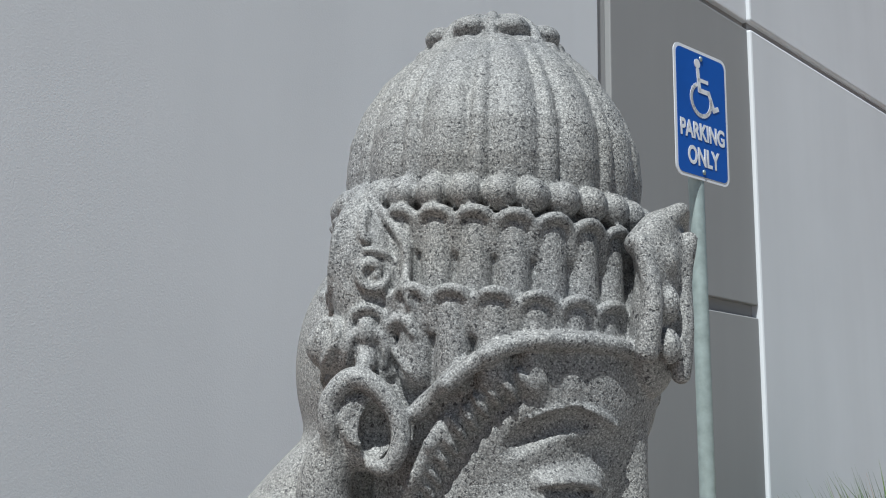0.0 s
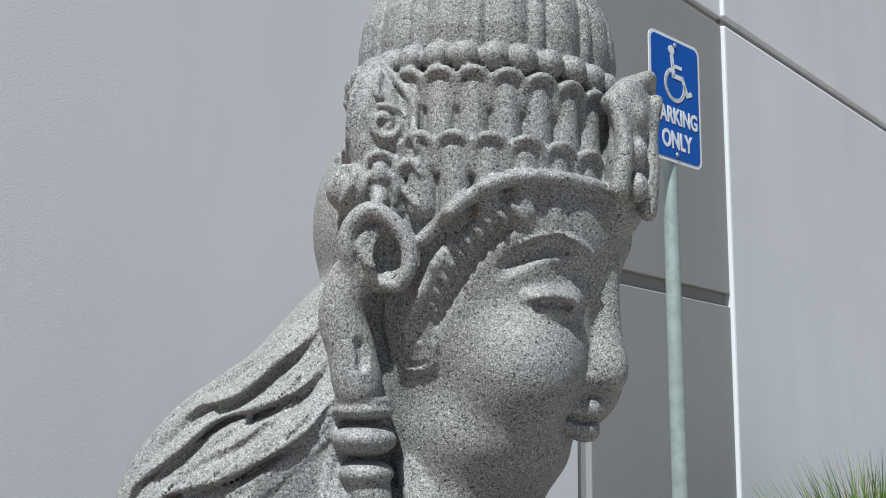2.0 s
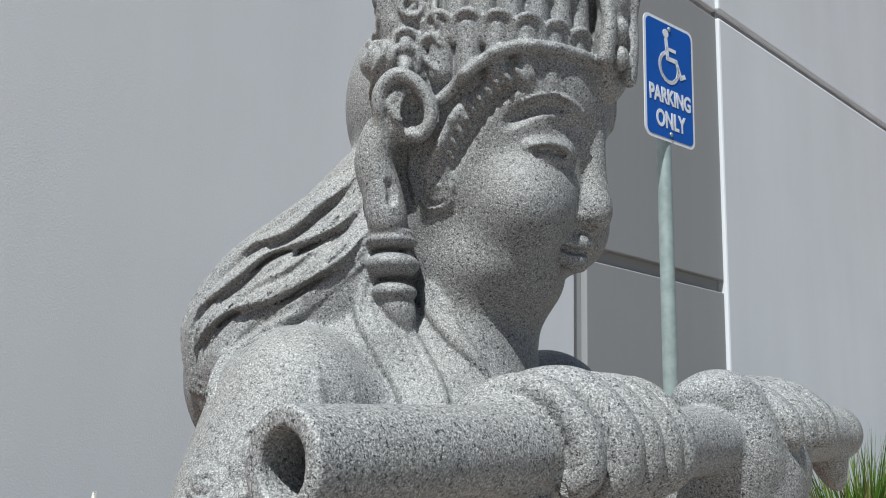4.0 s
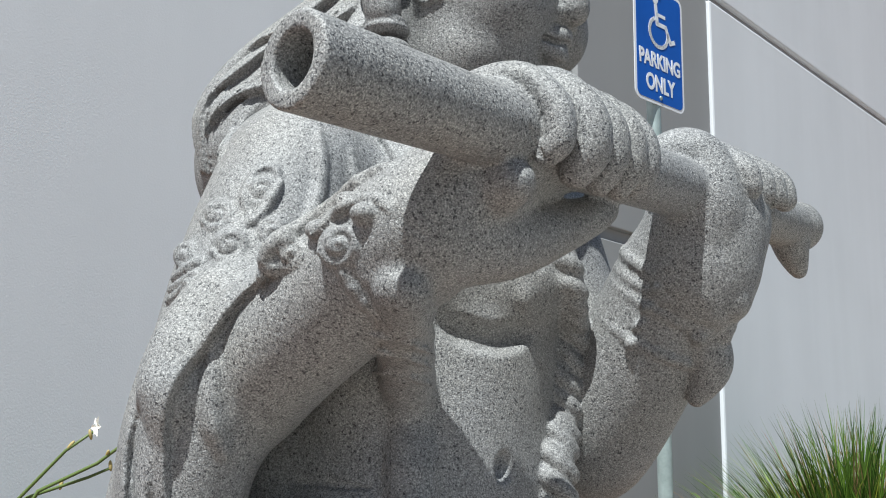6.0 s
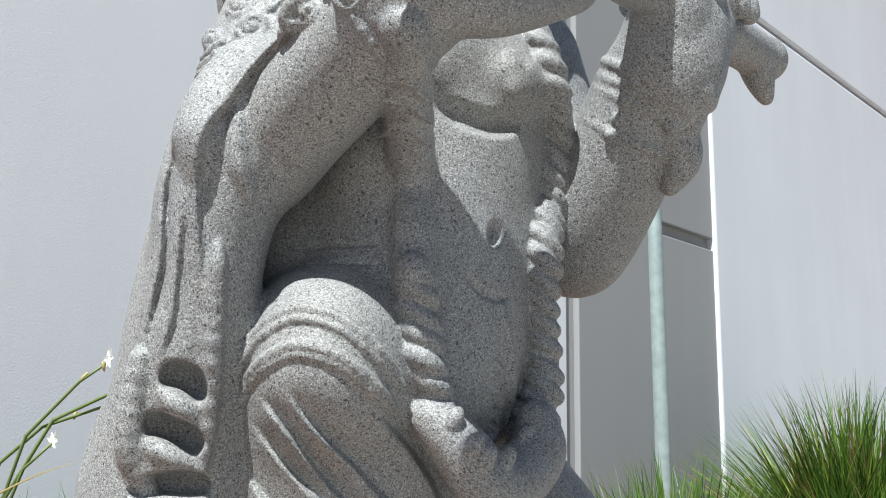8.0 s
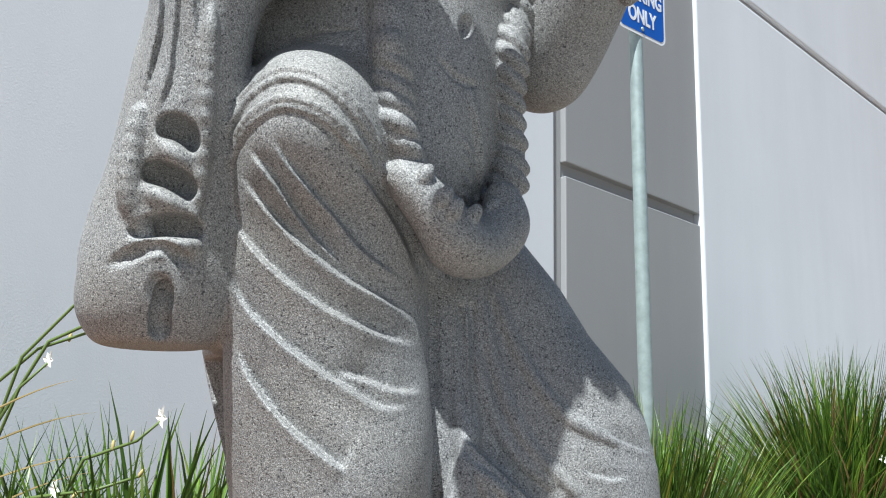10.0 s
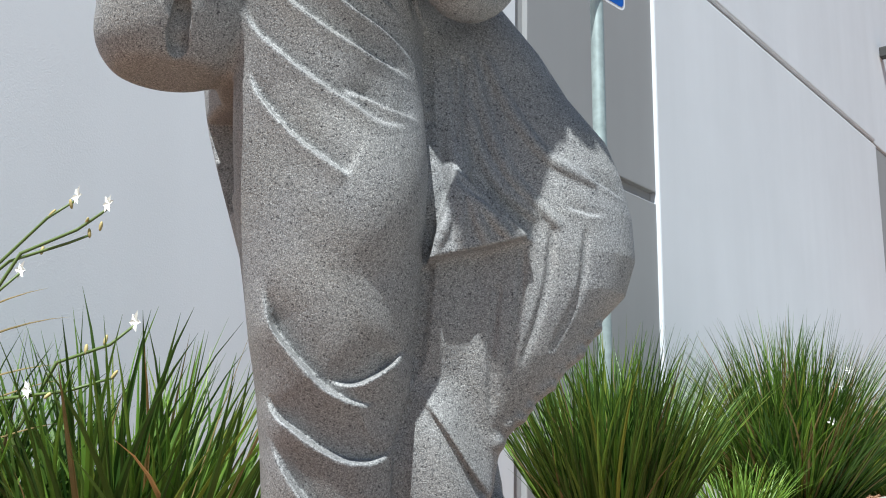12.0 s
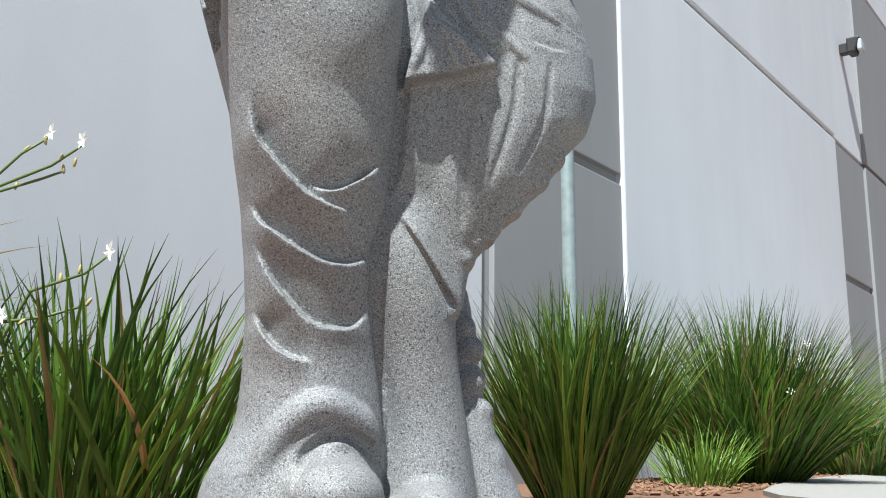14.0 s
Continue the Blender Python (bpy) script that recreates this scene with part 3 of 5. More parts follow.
    def skin(self):
        """Vertices and quads of the surface."""
        f = self.f
        s = f < 0
        n = self.n
        c = np.zeros(n - 1, np.int8)
        for i in (0, 1):
            for j in (0, 1):
                for k in (0, 1):
                    c += s[i:n[0] - 1 + i, j:n[1] - 1 + j, k:n[2] - 1 + k]
        cells = np.argwhere((c > 0) & (c < 8))
        del c
        keys = (cells[:, 0] * n[1] + cells[:, 1]) * n[2] + cells[:, 2]
        corner = {o: f[cells[:, 0] + o[0], cells[:, 1] + o[1], cells[:, 2] + o[2]] for o in ((i, j, k) for i in (0, 1) for j in (0, 1) for k in (0, 1))}
        total, count = np.zeros((len(cells), 3)), np.zeros(len(cells))
        for o, a in corner.items():
            for axis in range(3):
                if o[axis]:
                    continue
                e = tuple(1 if m == axis else o[m] for m in range(3))
                b = corner[e]
                cross = (a < 0) != (b < 0)
                t = np.where(cross, a / np.where(cross, a - b, 1), 0)
                for m in range(3):
                    total[:, m] += np.where(cross, o[m] + (t if m == axis else 0), 0)
                count += cross
        verts = LO + (cells + total / count[:, None]) * CELL
        quads = []
        for axis in range(3):
            lo = [slice(1, n[m] - 1) for m in range(3)]
            hi = list(lo)
            lo[axis], hi[axis] = slice(0, n[axis] - 1), slice(1, n[axis])
            a, b = s[tuple(lo)], s[tuple(hi)]
            base = np.array([1, 1, 1])
            base[axis] = 0
            for flip, where in ((False, a & ~b), (True, ~a & b)):
                p = np.argwhere(where) + base
                m1, m2 = (axis + 1) % 3, (axis + 2) % 3
                ring = []
                for d1, d2 in ((-1, -1), (0, -1), (0, 0), (-1, 0)):
                    q = p.copy()
                    q[:, m1] += d1
                    q[:, m2] += d2
                    ring.append(np.searchsorted(keys, (q[:, 0] * n[1] + q[:, 1]) * n[2] + q[:, 2]))
                q = np.stack(ring, 1)
                quads.append(q[:, ::-1] if flip else q)
        return verts, np.concatenate(quads)


def smooth_line(pts, steps=5):
    """Points along a soft curve through the given ones."""
    P = [np.array(p, float) for p in pts]
    P = [2 * P[0] - P[1]] + P + [2 * P[-1] - P[-2]]
    out = []
    for i in range(1, len(P) - 2):
        a, b, c, d = P[i - 1:i + 3]
        for k in range(steps):
            t = k / steps
            out.append(0.5 * (2 * b + (c - a) * t + (2 * a - 5 * b + 4 * c - d) * t * t + (3 * b - a - 3 * c + d) * t ** 3))
    return out + [P[-2]]


HEAD = np.array((0.043, 0.068))
AHEAD, RIGHT = np.array((0.845, -0.535)), np.array((-0.535, -0.845))


def on_head(a, b, z):
    """A place by steps ahead of the head's middle and to its right."""
    p = HEAD + a * AHEAD + b * RIGHT
    return (p[0], p[1], z)


def carve_legs(s):
    # the rough plinth and the robe's spreading foot
    s.ball((0.02, 0.10, 0.01), (0.19, 0.15, 0.075), 0.03)
    s.limb([(-0.055, 0.02, 0.72), (-0.045, 0.045, 0.60), (-0.030, 0.055, 0.50), (-0.024, 0.068, 0.40), (-0.020, 0.088, 0.30), (-0.018, 0.105, 0.20), (-0.018, 0.11, 0.11)], [0.080, 0.082, 0.077, 0.067, 0.057, 0.055, 0.062], 0.018)
    s.limb([(-0.076, 0.12, 0.62), (-0.066, 0.12, 0.56), (-0.052, 0.12, 0.49), (-0.036, 0.125, 0.40), (-0.024, 0.13, 0.30), (-0.02, 0.13, 0.10)], [0.080, 0.074, 0.067, 0.058, 0.052, 0.050], 0.010)
    s.ball((-0.050, 0.11, 0.085), (0.06, 0.07, 0.05), 0.03)
    # the other leg and the robe that swings out beside it
    s.limb([(0.05, 0.09, 0.62), (0.06, 0.085, 0.48), (0.055, 0.085, 0.36)], [0.060, 0.050, 0.034], 0.012)
    s.limb([(0.055, 0.085, 0.345), (0.060, 0.086, 0.305), (0.066, 0.092, 0.260), (0.074, 0.102, 0.205), (0.084, 0.110, 0.140), (0.088, 0.112, 0.06)], [0.026, 0.032, 0.034, 0.032, 0.033, 0.042], 0.010)
    zs = (0.245, 0.254, 0.287, 0.3065, 0.336, 0.367, 0.3976, 0.424, 0.4556, 0.4926, 0.530, 0.562, 0.602, 0.6436, 0.690)
    rights = (0.108, 0.113, 0.119, 0.128, 0.155, 0.185, 0.206, 0.231, 0.2405, 0.238, 0.229, 0.216, 0.182, 0.156, 0.118)
    lefts = (0.100, 0.104, 0.079, 0.064, 0.045, 0.046, 0.048, 0.048, 0.048, 0.045, 0.040, 0.035, 0.03, 0.03, 0.03)
    deeps = (0.018, 0.022, 0.030, 0.034, 0.042, 0.050, 0.056, 0.060, 0.064, 0.066, 0.066, 0.064, 0.060, 0.056, 0.050)

    def swing(x, y, z):
        r, l, d = (np.interp(z, zs, v).astype(np.float32) for v in (rights, lefts, deeps))
        c, w = (r + l) / 2, (r - l) / 2
        q = (np.abs((x - c) / w) ** 2.3 + np.abs((y - 0.100 ) / d) ** 2.3) ** (1 / 2.3)
        return np.maximum((q - 1) * np.minimum(w, d) * 0.85, np.maximum(zs[0] - z, z - zs[-1]))
    s.form((0.02, 0.02, zs[0]), (0.255, 0.18, zs[-1]), swing, 0.010)
    # the rock behind the ankle
    s.limb([(0.108, 0.150, 0.27), (0.112, 0.145, 0.19), (0.126, 0.140, 0.13), (0.148, 0.140, 0.06)], [0.018, 0.020, 0.024, 0.034], 0.008)
    for i, z in enumerate((0.24, 0.215, 0.19, 0.165, 0.14, 0.115)):
        s.ball((0.120 + 0.0045 * i + 0.004 * math.sin(i * 2.6), 0.134, z + 0.004 * math.sin(i * 1.7)), 0.011 + 0.002 * (i % 3), 0.008)
    # toes and instep
    s.ball((0.004, 0.045, 0.088), (0.040, 0.050, 0.030), 0.012)
    s.ball((0.085, 0.07, 0.075), (0.030, 0.045, 0.024), 0.01)
    # soft knee and shin
    s.ball((-0.004, 0.002, 0.50), (0.040, 0.03, 0.06), 0.03)


def carve_body(s):
    s.ball((-0.020, 0.060, 0.73), (0.100, 0.095, 0.10), 0.03)
    s.ball((-0.050, 0.006, 0.735), (0.072, 0.096, 0.082), 0.018)
    s.ball((-0.055, 0.055, 0.83), (0.062, 0.06, 0.10), 0.02)
    s.limb([(0.0, 0.062, 0.76), (0.004, 0.062, 0.84), (0.012, 0.064, 0.92), (0.016, 0.07, 1.00)], [0.090, 0.084, 0.086, 0.082], 0.03)
    s.ball((0.055, 0.050, 0.83), (0.050, 0.045, 0.065), 0.02)       # belly
    s.ball((0.060, 0.030, 0.965), (0.052, 0.048, 0.045), 0.02)      # breast
    s.ball((0.010, 0.00, 0.975), (0.05, 0.045, 0.05), 0.02)
    s.ball((0.02, 0.075, 1.045), (0.085, 0.055, 0.04), 0.03, (0, 0, 44))
    s.limb([(0.045, 0.075, 1.14), (0.03, 0.07, 1.09), (0.018, 0.07, 1.04)], [0.046, 0.048, 0.06], 0.015)
    s.ball((-0.078, 0.010, 1.030), (0.056, 0.055, 0.058), 0.02)     # shoulders
    s.ball((0.100, 0.135, 1.030), (0.052, 0.055, 0.055), 0.02)
    s.ball((-0.020, 0.010, 0.905), (0.050, 0.055, 0.060), 0.02)
    s.ball((-0.085, 0.040, 0.820), (0.045, 0.050, 0.080), 0.02)
    s.ball((-0.030, 0.030, 1.075), (0.035, 0.030, 0.030), 0.012)
    # near arm, held up to the flute
    s.limb([(-0.082, 0.005, 1.020), (-0.098, -0.020, 0.955), (-0.108, -0.042, 0.900), (-0.106, -0.056, 0.880)], [0.052, 0.050, 0.045, 0.040], 0.012)
    s.limb([(-0.106, -0.052, 0.880), (-0.074, -0.074, 0.908), (-0.036, -0.102, 0.935), (-0.004, -0.130, 0.956), (0.012, -0.142, 0.967)], [0.038, 0.038, 0.036, 0.034, 0.033], 0.012)
    # far arm
    s.limb([(0.105, 0.13, 1.02), (0.128, 0.115, 0.93), (0.140, 0.090, 0.850)], [0.046, 0.044, 0.041], 0.012)
    s.limb([(0.140, 0.086, 0.848), (0.160, 0.060, 0.890), (0.182, 0.032, 0.940), (0.200, 0.010, 0.985)], [0.041, 0.041, 0.040, 0.037], 0.012)


def carve_hands(s):
    d = np.array((0.695, 0.719, 0.031))
    d = d / np.linalg.norm(d)
    a = np.array((-0.046, -0.272, 1.0085))
    at = lambda t, lift=0.0, out=0.0: a + d * t + np.array((0.719 * out, -0.695 * out, lift))
    s.rod(at(-0.004), at(0.52), 0.0224, 0.0190, 0.002)
    # flat mouth with its bore
    def past(x, y, z):
        return (x - at(0.0)[0]) * d[0] + (y - at(0.0)[1]) * d[1] + 0 * z
    s.form(at(0.0) - 0.035, at(0.0) + 0.035, lambda x, y, z: past(x, y, z), 0.0015, cut=True)
    s.rod(at(-0.02), at(0.055), 0.0136, 0.0125, 0.0012, cut=True)
    # far end: a lip and a beak below
    s.ball(at(0.515), (0.0205, 0.0205, 0.0205), 0.003)
    s.limb([at(0.500, -0.010), at(0.508, -0.024), at(0.518, -0.037)], [0.014, 0.010, 0.005], 0.004)
    # near hand: back of the hand over the flute, fingers curling down in front
    s.ball(at(0.175, 0.010, -0.010), (0.058, 0.028, 0.028), 0.010, (0, 0, 46))
    s.ball(at(0.170, -0.004, -0.024), (0.052, 0.024, 0.036), 0.010, (0, 0, 46))
    s.limb([(0.010, -0.142, 0.964), at(0.150, -0.022, -0.030), at(0.170, 0.0, -0.028)], [0.032, 0.030, 0.030], 0.010)
    for t, low, r in ((0.150, -0.016, 0.0082), (0.176, -0.020, 0.0122), (0.198, -0.022, 0.0100), (0.217, -0.022, 0.0095), (0.233, -0.018, 0.0085)):
        s.limb([at(t - 0.026, 0.010, -0.030), at(t - 0.016, 0.026, -0.012), at(t - 0.006, 0.027, 0.010), at(t, 0.010, 0.0265), at(t + 0.002, -0.008, 0.028), at(t, low, 0.021)], [r, r, r, r, r, r * 0.8], 0.0012)
    s.line([(0.062, 1.010), (0.068, 1.000), (0.072, 0.990)], 0.0015, 0, 0.001, cut=True)
    # thumb and the long little finger below the flute
    s.limb([(0.014, -0.150, 0.968), (0.036, -0.152, 0.978), at(0.140, -0.030, 0.008)], [0.014, 0.013, 0.011], 0.006)
    s.limb([(0.020, -0.150, 0.958), (0.055, -0.130, 0.962), (0.090, -0.105, 0.975), (0.122, -0.082, 0.991)], [0.024, 0.021, 0.014, 0.008], 0.006)
    # far hand: a broad smooth back, finger ends over the top of the flute
    s.ball((0.206, -0.006, 0.985), (0.041, 0.036, 0.058), 0.012, (0, 0, 20))
    s.ball((0.213, 0.000, 1.006), (0.045, 0.038, 0.038), 0.012, (0, 0, 40))
    s.limb([(0.168, -0.030, 1.042), (0.184, -0.032, 1.046), (0.198, -0.030, 1.039), (0.204, -0.030, 1.012), (0.200, -0.022, 0.985)], [0.010, 0.013, 0.016, 0.019, 0.018], 0.006)
    for t in (0.356, 0.377, 0.396, 0.412):
        s.limb([at(t, 0.010, -0.034), at(t, 0.027, -0.016), at(t + 0.002, 0.027, 0.008), at(t + 0.006, 0.014, 0.027), at(t + 0.008, 0.002, 0.032)], [0.012, 0.012, 0.0112, 0.0105, 0.0085], 0.0012)


def carve_cloak(s):
    s.limb([(-0.100, 0.00, 0.93), (-0.134, -0.022, 0.86), (-0.146, -0.030, 0.79), (-0.150, -0.028, 0.72), (-0.160, -0.010, 0.65), (-0.165, 0.0, 0.615)], [0.030, 0.034, 0.036, 0.042, 0.052, 0.052], 0.012)
    s.limb([(-0.116, -0.058, 0.885), (-0.128, -0.060, 0.840), (-0.134, -0.054, 0.790), (-0.140, -0.044, 0.740), (-0.145, -0.022, 0.68), (-0.140, -0.008, 0.62)], [0.038, 0.033, 0.029, 0.031, 0.034, 0.038], 0.016)
    s.ball((-0.168, 0.0, 0.610), (0.054, 0.045, 0.040), 0.012)
    s.form((-0.25, -0.1, 0.50), (-0.115, 0.1, 0.580), lambda x, y, z: np.maximum(z - 0.5765, x + 0.112) + 0 * y, 0.006, cut=True)
    # cloak edges over the elbow
    s.limb([(-0.142, -0.030, 0.885), (-0.160, -0.020, 0.850), (-0.156, -0.020, 0.812), (-0.176, -0.015, 0.786), (-0.176, -0.015, 0.735), (-0.196, 0.0, 0.690), (-0.206, 0.0, 0.640)], [0.012, 0.013, 0.013, 0.012, 0.016, 0.02, 0.02], 0.006)
    s.line([(-0.118, 0.81), (-0.119, 0.78), (-0.121, 0.72), (-0.128, 0.65)], 0.006, 0.0, 0.004)
    # the fold that lies over the outside of the upper arm
    s.line([(-0.095, 0.950), (-0.118, 0.923), (-0.131, 0.888), (-0.132, 0.854)], 0.0150, 0.45, 0.010)
    s.line([(-0.090, 0.942), (-0.105, 0.916), (-0.109, 0.888), (-0.108, 0.861), (-0.100, 0.840)], 0.0050, 0.55, 0.006)
    s.crease([(-0.040, 0.962), (-0.071, 0.943), (-0.093, 0.927), (-0.110, 0.902), (-0.124, 0.879), (-0.130, 0.850), (-0.128, 0.800), (-0.122, 0.760)], 0.0040, 0.016, 0.010, 0.9)
    s.crease([(-0.146, 0.880), (-0.155, 0.845), (-0.154, 0.805), (-0.160, 0.770), (-0.166, 0.735)], 0.0040, 0.009, 0.008, 0.6)
    s.crease([(-0.138, 0.850), (-0.142, 0.800), (-0.145, 0.760), (-0.153, 0.730)], 0.0035, 0.008, 0.007, 0.6)
    # deep hollows of the folds
    for u, z, w, h, tip in ((-0.138, 0.720, 0.017, 0.013, 38), (-0.145, 0.688, 0.022, 0.012, 24), (-0.144, 0.654, 0.027, 0.011, -4)):
        v = s.front(u, z)
        s.ball((u, v + 0.004, z), (w, 0.017, h), 0.003, (0, tip, 0), cut=True)
        s.ball((u - 0.003, v + 0.010, z - h * 1.10), (w * 0.95, 0.014, h * 0.70), 0.006, (0, tip, 0))
    s.limb([(-0.168, s.front(-0.165, 0.72), 0.735), (-0.172, s.front(-0.172, 0.68), 0.68), (-0.160, s.front(-0.16, 0.65), 0.648)], [0.007, 0.008, 0.006], 0.004)
    s.limb([(-0.150, -0.07, 0.590), (-0.147, -0.06, 0.615)], [0.008, 0.007], 0.004, cut=True)
    s.line([(-0.150, 0.578), (-0.148, 0.600), (-0.143, 0.622)], 0.0075, 0.5, 0.002, cut=True)
    s.line([(-0.125, 0.63), (-0.150, 0.640), (-0.185, 0.628)], 0.004, 0.2, 0.004, cut=True)


def carve_head(s):
    s.ball(on_head(-0.004, 0, 1.262), (0.106, 0.081, 0.094), 0.01, (0, 0, -32.3))
    s.ball(on_head(-0.003, 0, 1.210), (0.092, 0.074, 0.100), 0.012, (0, 0, -32.3))
    s.ball(on_head(-0.050, 0.0, 1.272), (0.056, 0.070, 0.074), 0.012, (0, 0, -32.3))
    s.ball(on_head(0.038, 0, 1.126), (0.025, 0.028, 0.021), 0.022)
    s.ball(on_head(0.020, 0.028, 1.135), (0.045, 0.034, 0.030), 0.02, (0, 0, -32.3))
    for side in (1, -1):
        s.ball(on_head(0.052, 0.034 * side, 1.172), (0.034, 0.034, 0.036), 0.015)
        s.ball(on_head(0.077, 0.012 * side, 1.167), (0.011, 0.008, 0.007), 0.004)
        s.ball(on_head(0.098, 0.034 * side, 1.224), (0.012, 0.022, 0.006), 0.010, (0, 0, -32 - 50 * side), cut=True)
        s.ball(on_head(0.0685 if side > 0 else 0.060, 0.034 * side, 1.2095), (0.0165, 0.022, 0.0092), 0.003, (0, 0, -32 - 25 * side))
    s.limb([on_head(0.089, 0, 1.238), on_head(0.0885, 0, 1.214), on_head(0.089, 0, 1.188), on_head(0.0905, 0, 1.1695)], [0.007, 0.0075, 0.009, 0.0112], 0.006)
    s.ball(on_head(0.064, 0.004, 1.157), (0.015, 0.022, 0.012), 0.010, (0, 0, -32.3))
    # lips
    s.limb([on_head(0.067, 0.021, 1.151), on_head(0.077, 0.010, 1.149), on_head(0.082, 0, 1.151), on_head(0.077, -0.010, 1.149)], [0.003, 0.0055, 0.006, 0.0055], 0.003)
    s.limb([on_head(0.065, 0.018, 1.146), on_head(0.075, 0.009, 1.139), on_head(0.078, 0, 1.138), on_head(0.075, -0.009, 1.139)], [0.003, 0.0055, 0.006, 0.0055], 0.003)
    s.limb([on_head(0.069, 0.024, 1.1490), on_head(0.079, 0.012, 1.1435), on_head(0.086, 0, 1.1445)], [0.0022, 0.0022, 0.0022], 0.001, cut=True)
    s.ball(on_head(0.070, 0.029, 1.151), 0.0026, 0.006, cut=True)
    # brow, lids
    s.line([(0.053, 1.227), (0.066, 1.237), (0.082, 1.243), (0.097, 1.242), (0.110, 1.236)], 0.0028, -0.1, 0.0012)
    s.line([(0.056, 1.224), (0.068, 1.2325), (0.084, 1.238), (0.097, 1.2365)], 0.0030, -0.4, 0.006, cut=True)
    s.line([(0.071, 1.208), (0.082, 1.2105), (0.093, 1.2095), (0.103, 1.2055)], 0.0022, -0.2, 0.0008)
    s.line([(0.071, 1.2050), (0.083, 1.2068), (0.101, 1.2028)], 0.0024, 0.0, 0.0008, cut=True)
    s.line([(0.076, 1.2020), (0.088, 1.2010), (0.099, 1.2025)], 0.0022, 0.3, 0.003)
    # hair edge along the temple
    edge = [(0.062, 1.256), (0.048, 1.249), (0.037, 1.238), (0.028, 1.226), (0.020, 1.211), (0.014, 1.198)]
    s.line([(u - 0.002, z + 0.002) for u, z in edge], 0.0050, 0.5, 0.002, taper=False)
    s.line([(u + 0.006, z - 0.004) for u, z in edge], 0.0026, -0.2, 0.003, cut=True)
    for i, (u, z) in enumerate(smooth_line(edge, 2)):
        s.line([(u - 0.004, z + 0.007), (u, z + 0.001), (u + 0.004, z - 0.005)], 0.0021, -0.5, 0.0005, steps=3)
    s.line([(0.030, 1.246), (0.020, 1.225), (0.008, 1.200), (0.004, 1.180)], 0.0035, 0.2, 0.002)
    s.line([(0.022, 1.236), (0.012, 1.212), (0.000, 1.190)], 0.0028, 0.2, 0.002)
    s.curl(0.011, 1.184, 0.011, 2.2, 100, -1, 0.0023)
    s.line([(-0.001, 1.176), (0.006, 1.170), (0.016, 1.171), (0.022, 1.177)], 0.0020, -0.1, 0.001)
    # ear with its long pierced lobe
    s.ball((-0.014, 0.001, 1.236), (0.019, 0.012, 0.024), 0.003)
    v = -0.008
    s.limb([(-0.029, v + 0.004, 1.222), (-0.031, v, 1.234), (-0.030, v - 0.001, 1.247), (-0.020, v - 0.003, 1.257), (-0.007, v - 0.004, 1.252), (0.003, v - 0.004, 1.238), (0.004, v - 0.004, 1.225), (-0.002, v - 0.002, 1.215), (-0.010, v, 1.216)], [0.004, 0.0045, 0.005, 0.0052, 0.005, 0.0048, 0.0045, 0.004, 0.0032], 0.001)
    s.limb([(-0.013, v, 1.246), (-0.020, v, 1.245), (-0.0235, v, 1.237), (-0.020, v, 1.229), (-0.016, v, 1.226)], [0.0025, 0.0032, 0.0034, 0.0034, 0.003], 0.001)
    s.ball((-0.009, -0.006, 1.233), (0.0085, 0.007, 0.013), 0.0015, cut=True)
    s.limb([(-0.030, 0.004, 1.222), (-0.034, 0.006, 1.200), (-0.028, 0.006, 1.180), (-0.023, 0.006, 1.158)], [0.011, 0.012, 0.012, 0.013], 0.004)
    s.line([(-0.023, 1.186), (-0.020, 1.176), (-0.021, 1.168)], 0.0035, 0.0, 0.001, cut=True)
    s.line([(-0.012, 1.212), (-0.014, 1.195), (-0.008, 1.175)], 0.003, 0.2, 0.002, cut=True)
    # drop earring
    for z, r, h in ((1.151, 0.0165, 0.006), (1.146, 0.0175, 0.006), (1.130, 0.0182, 0.0095), (1.1115, 0.0155, 0.008)):
        s.ball((-0.021 + (1.151 - z) * 0.09, 0.012, z), (r, r, h), 0.001)
    s.limb([(-0.016, 0.012, 1.104), (-0.012, 0.010, 1.095), (-0.007, 0.008, 1.082)], [0.012, 0.0095, 0.003], 0.001)


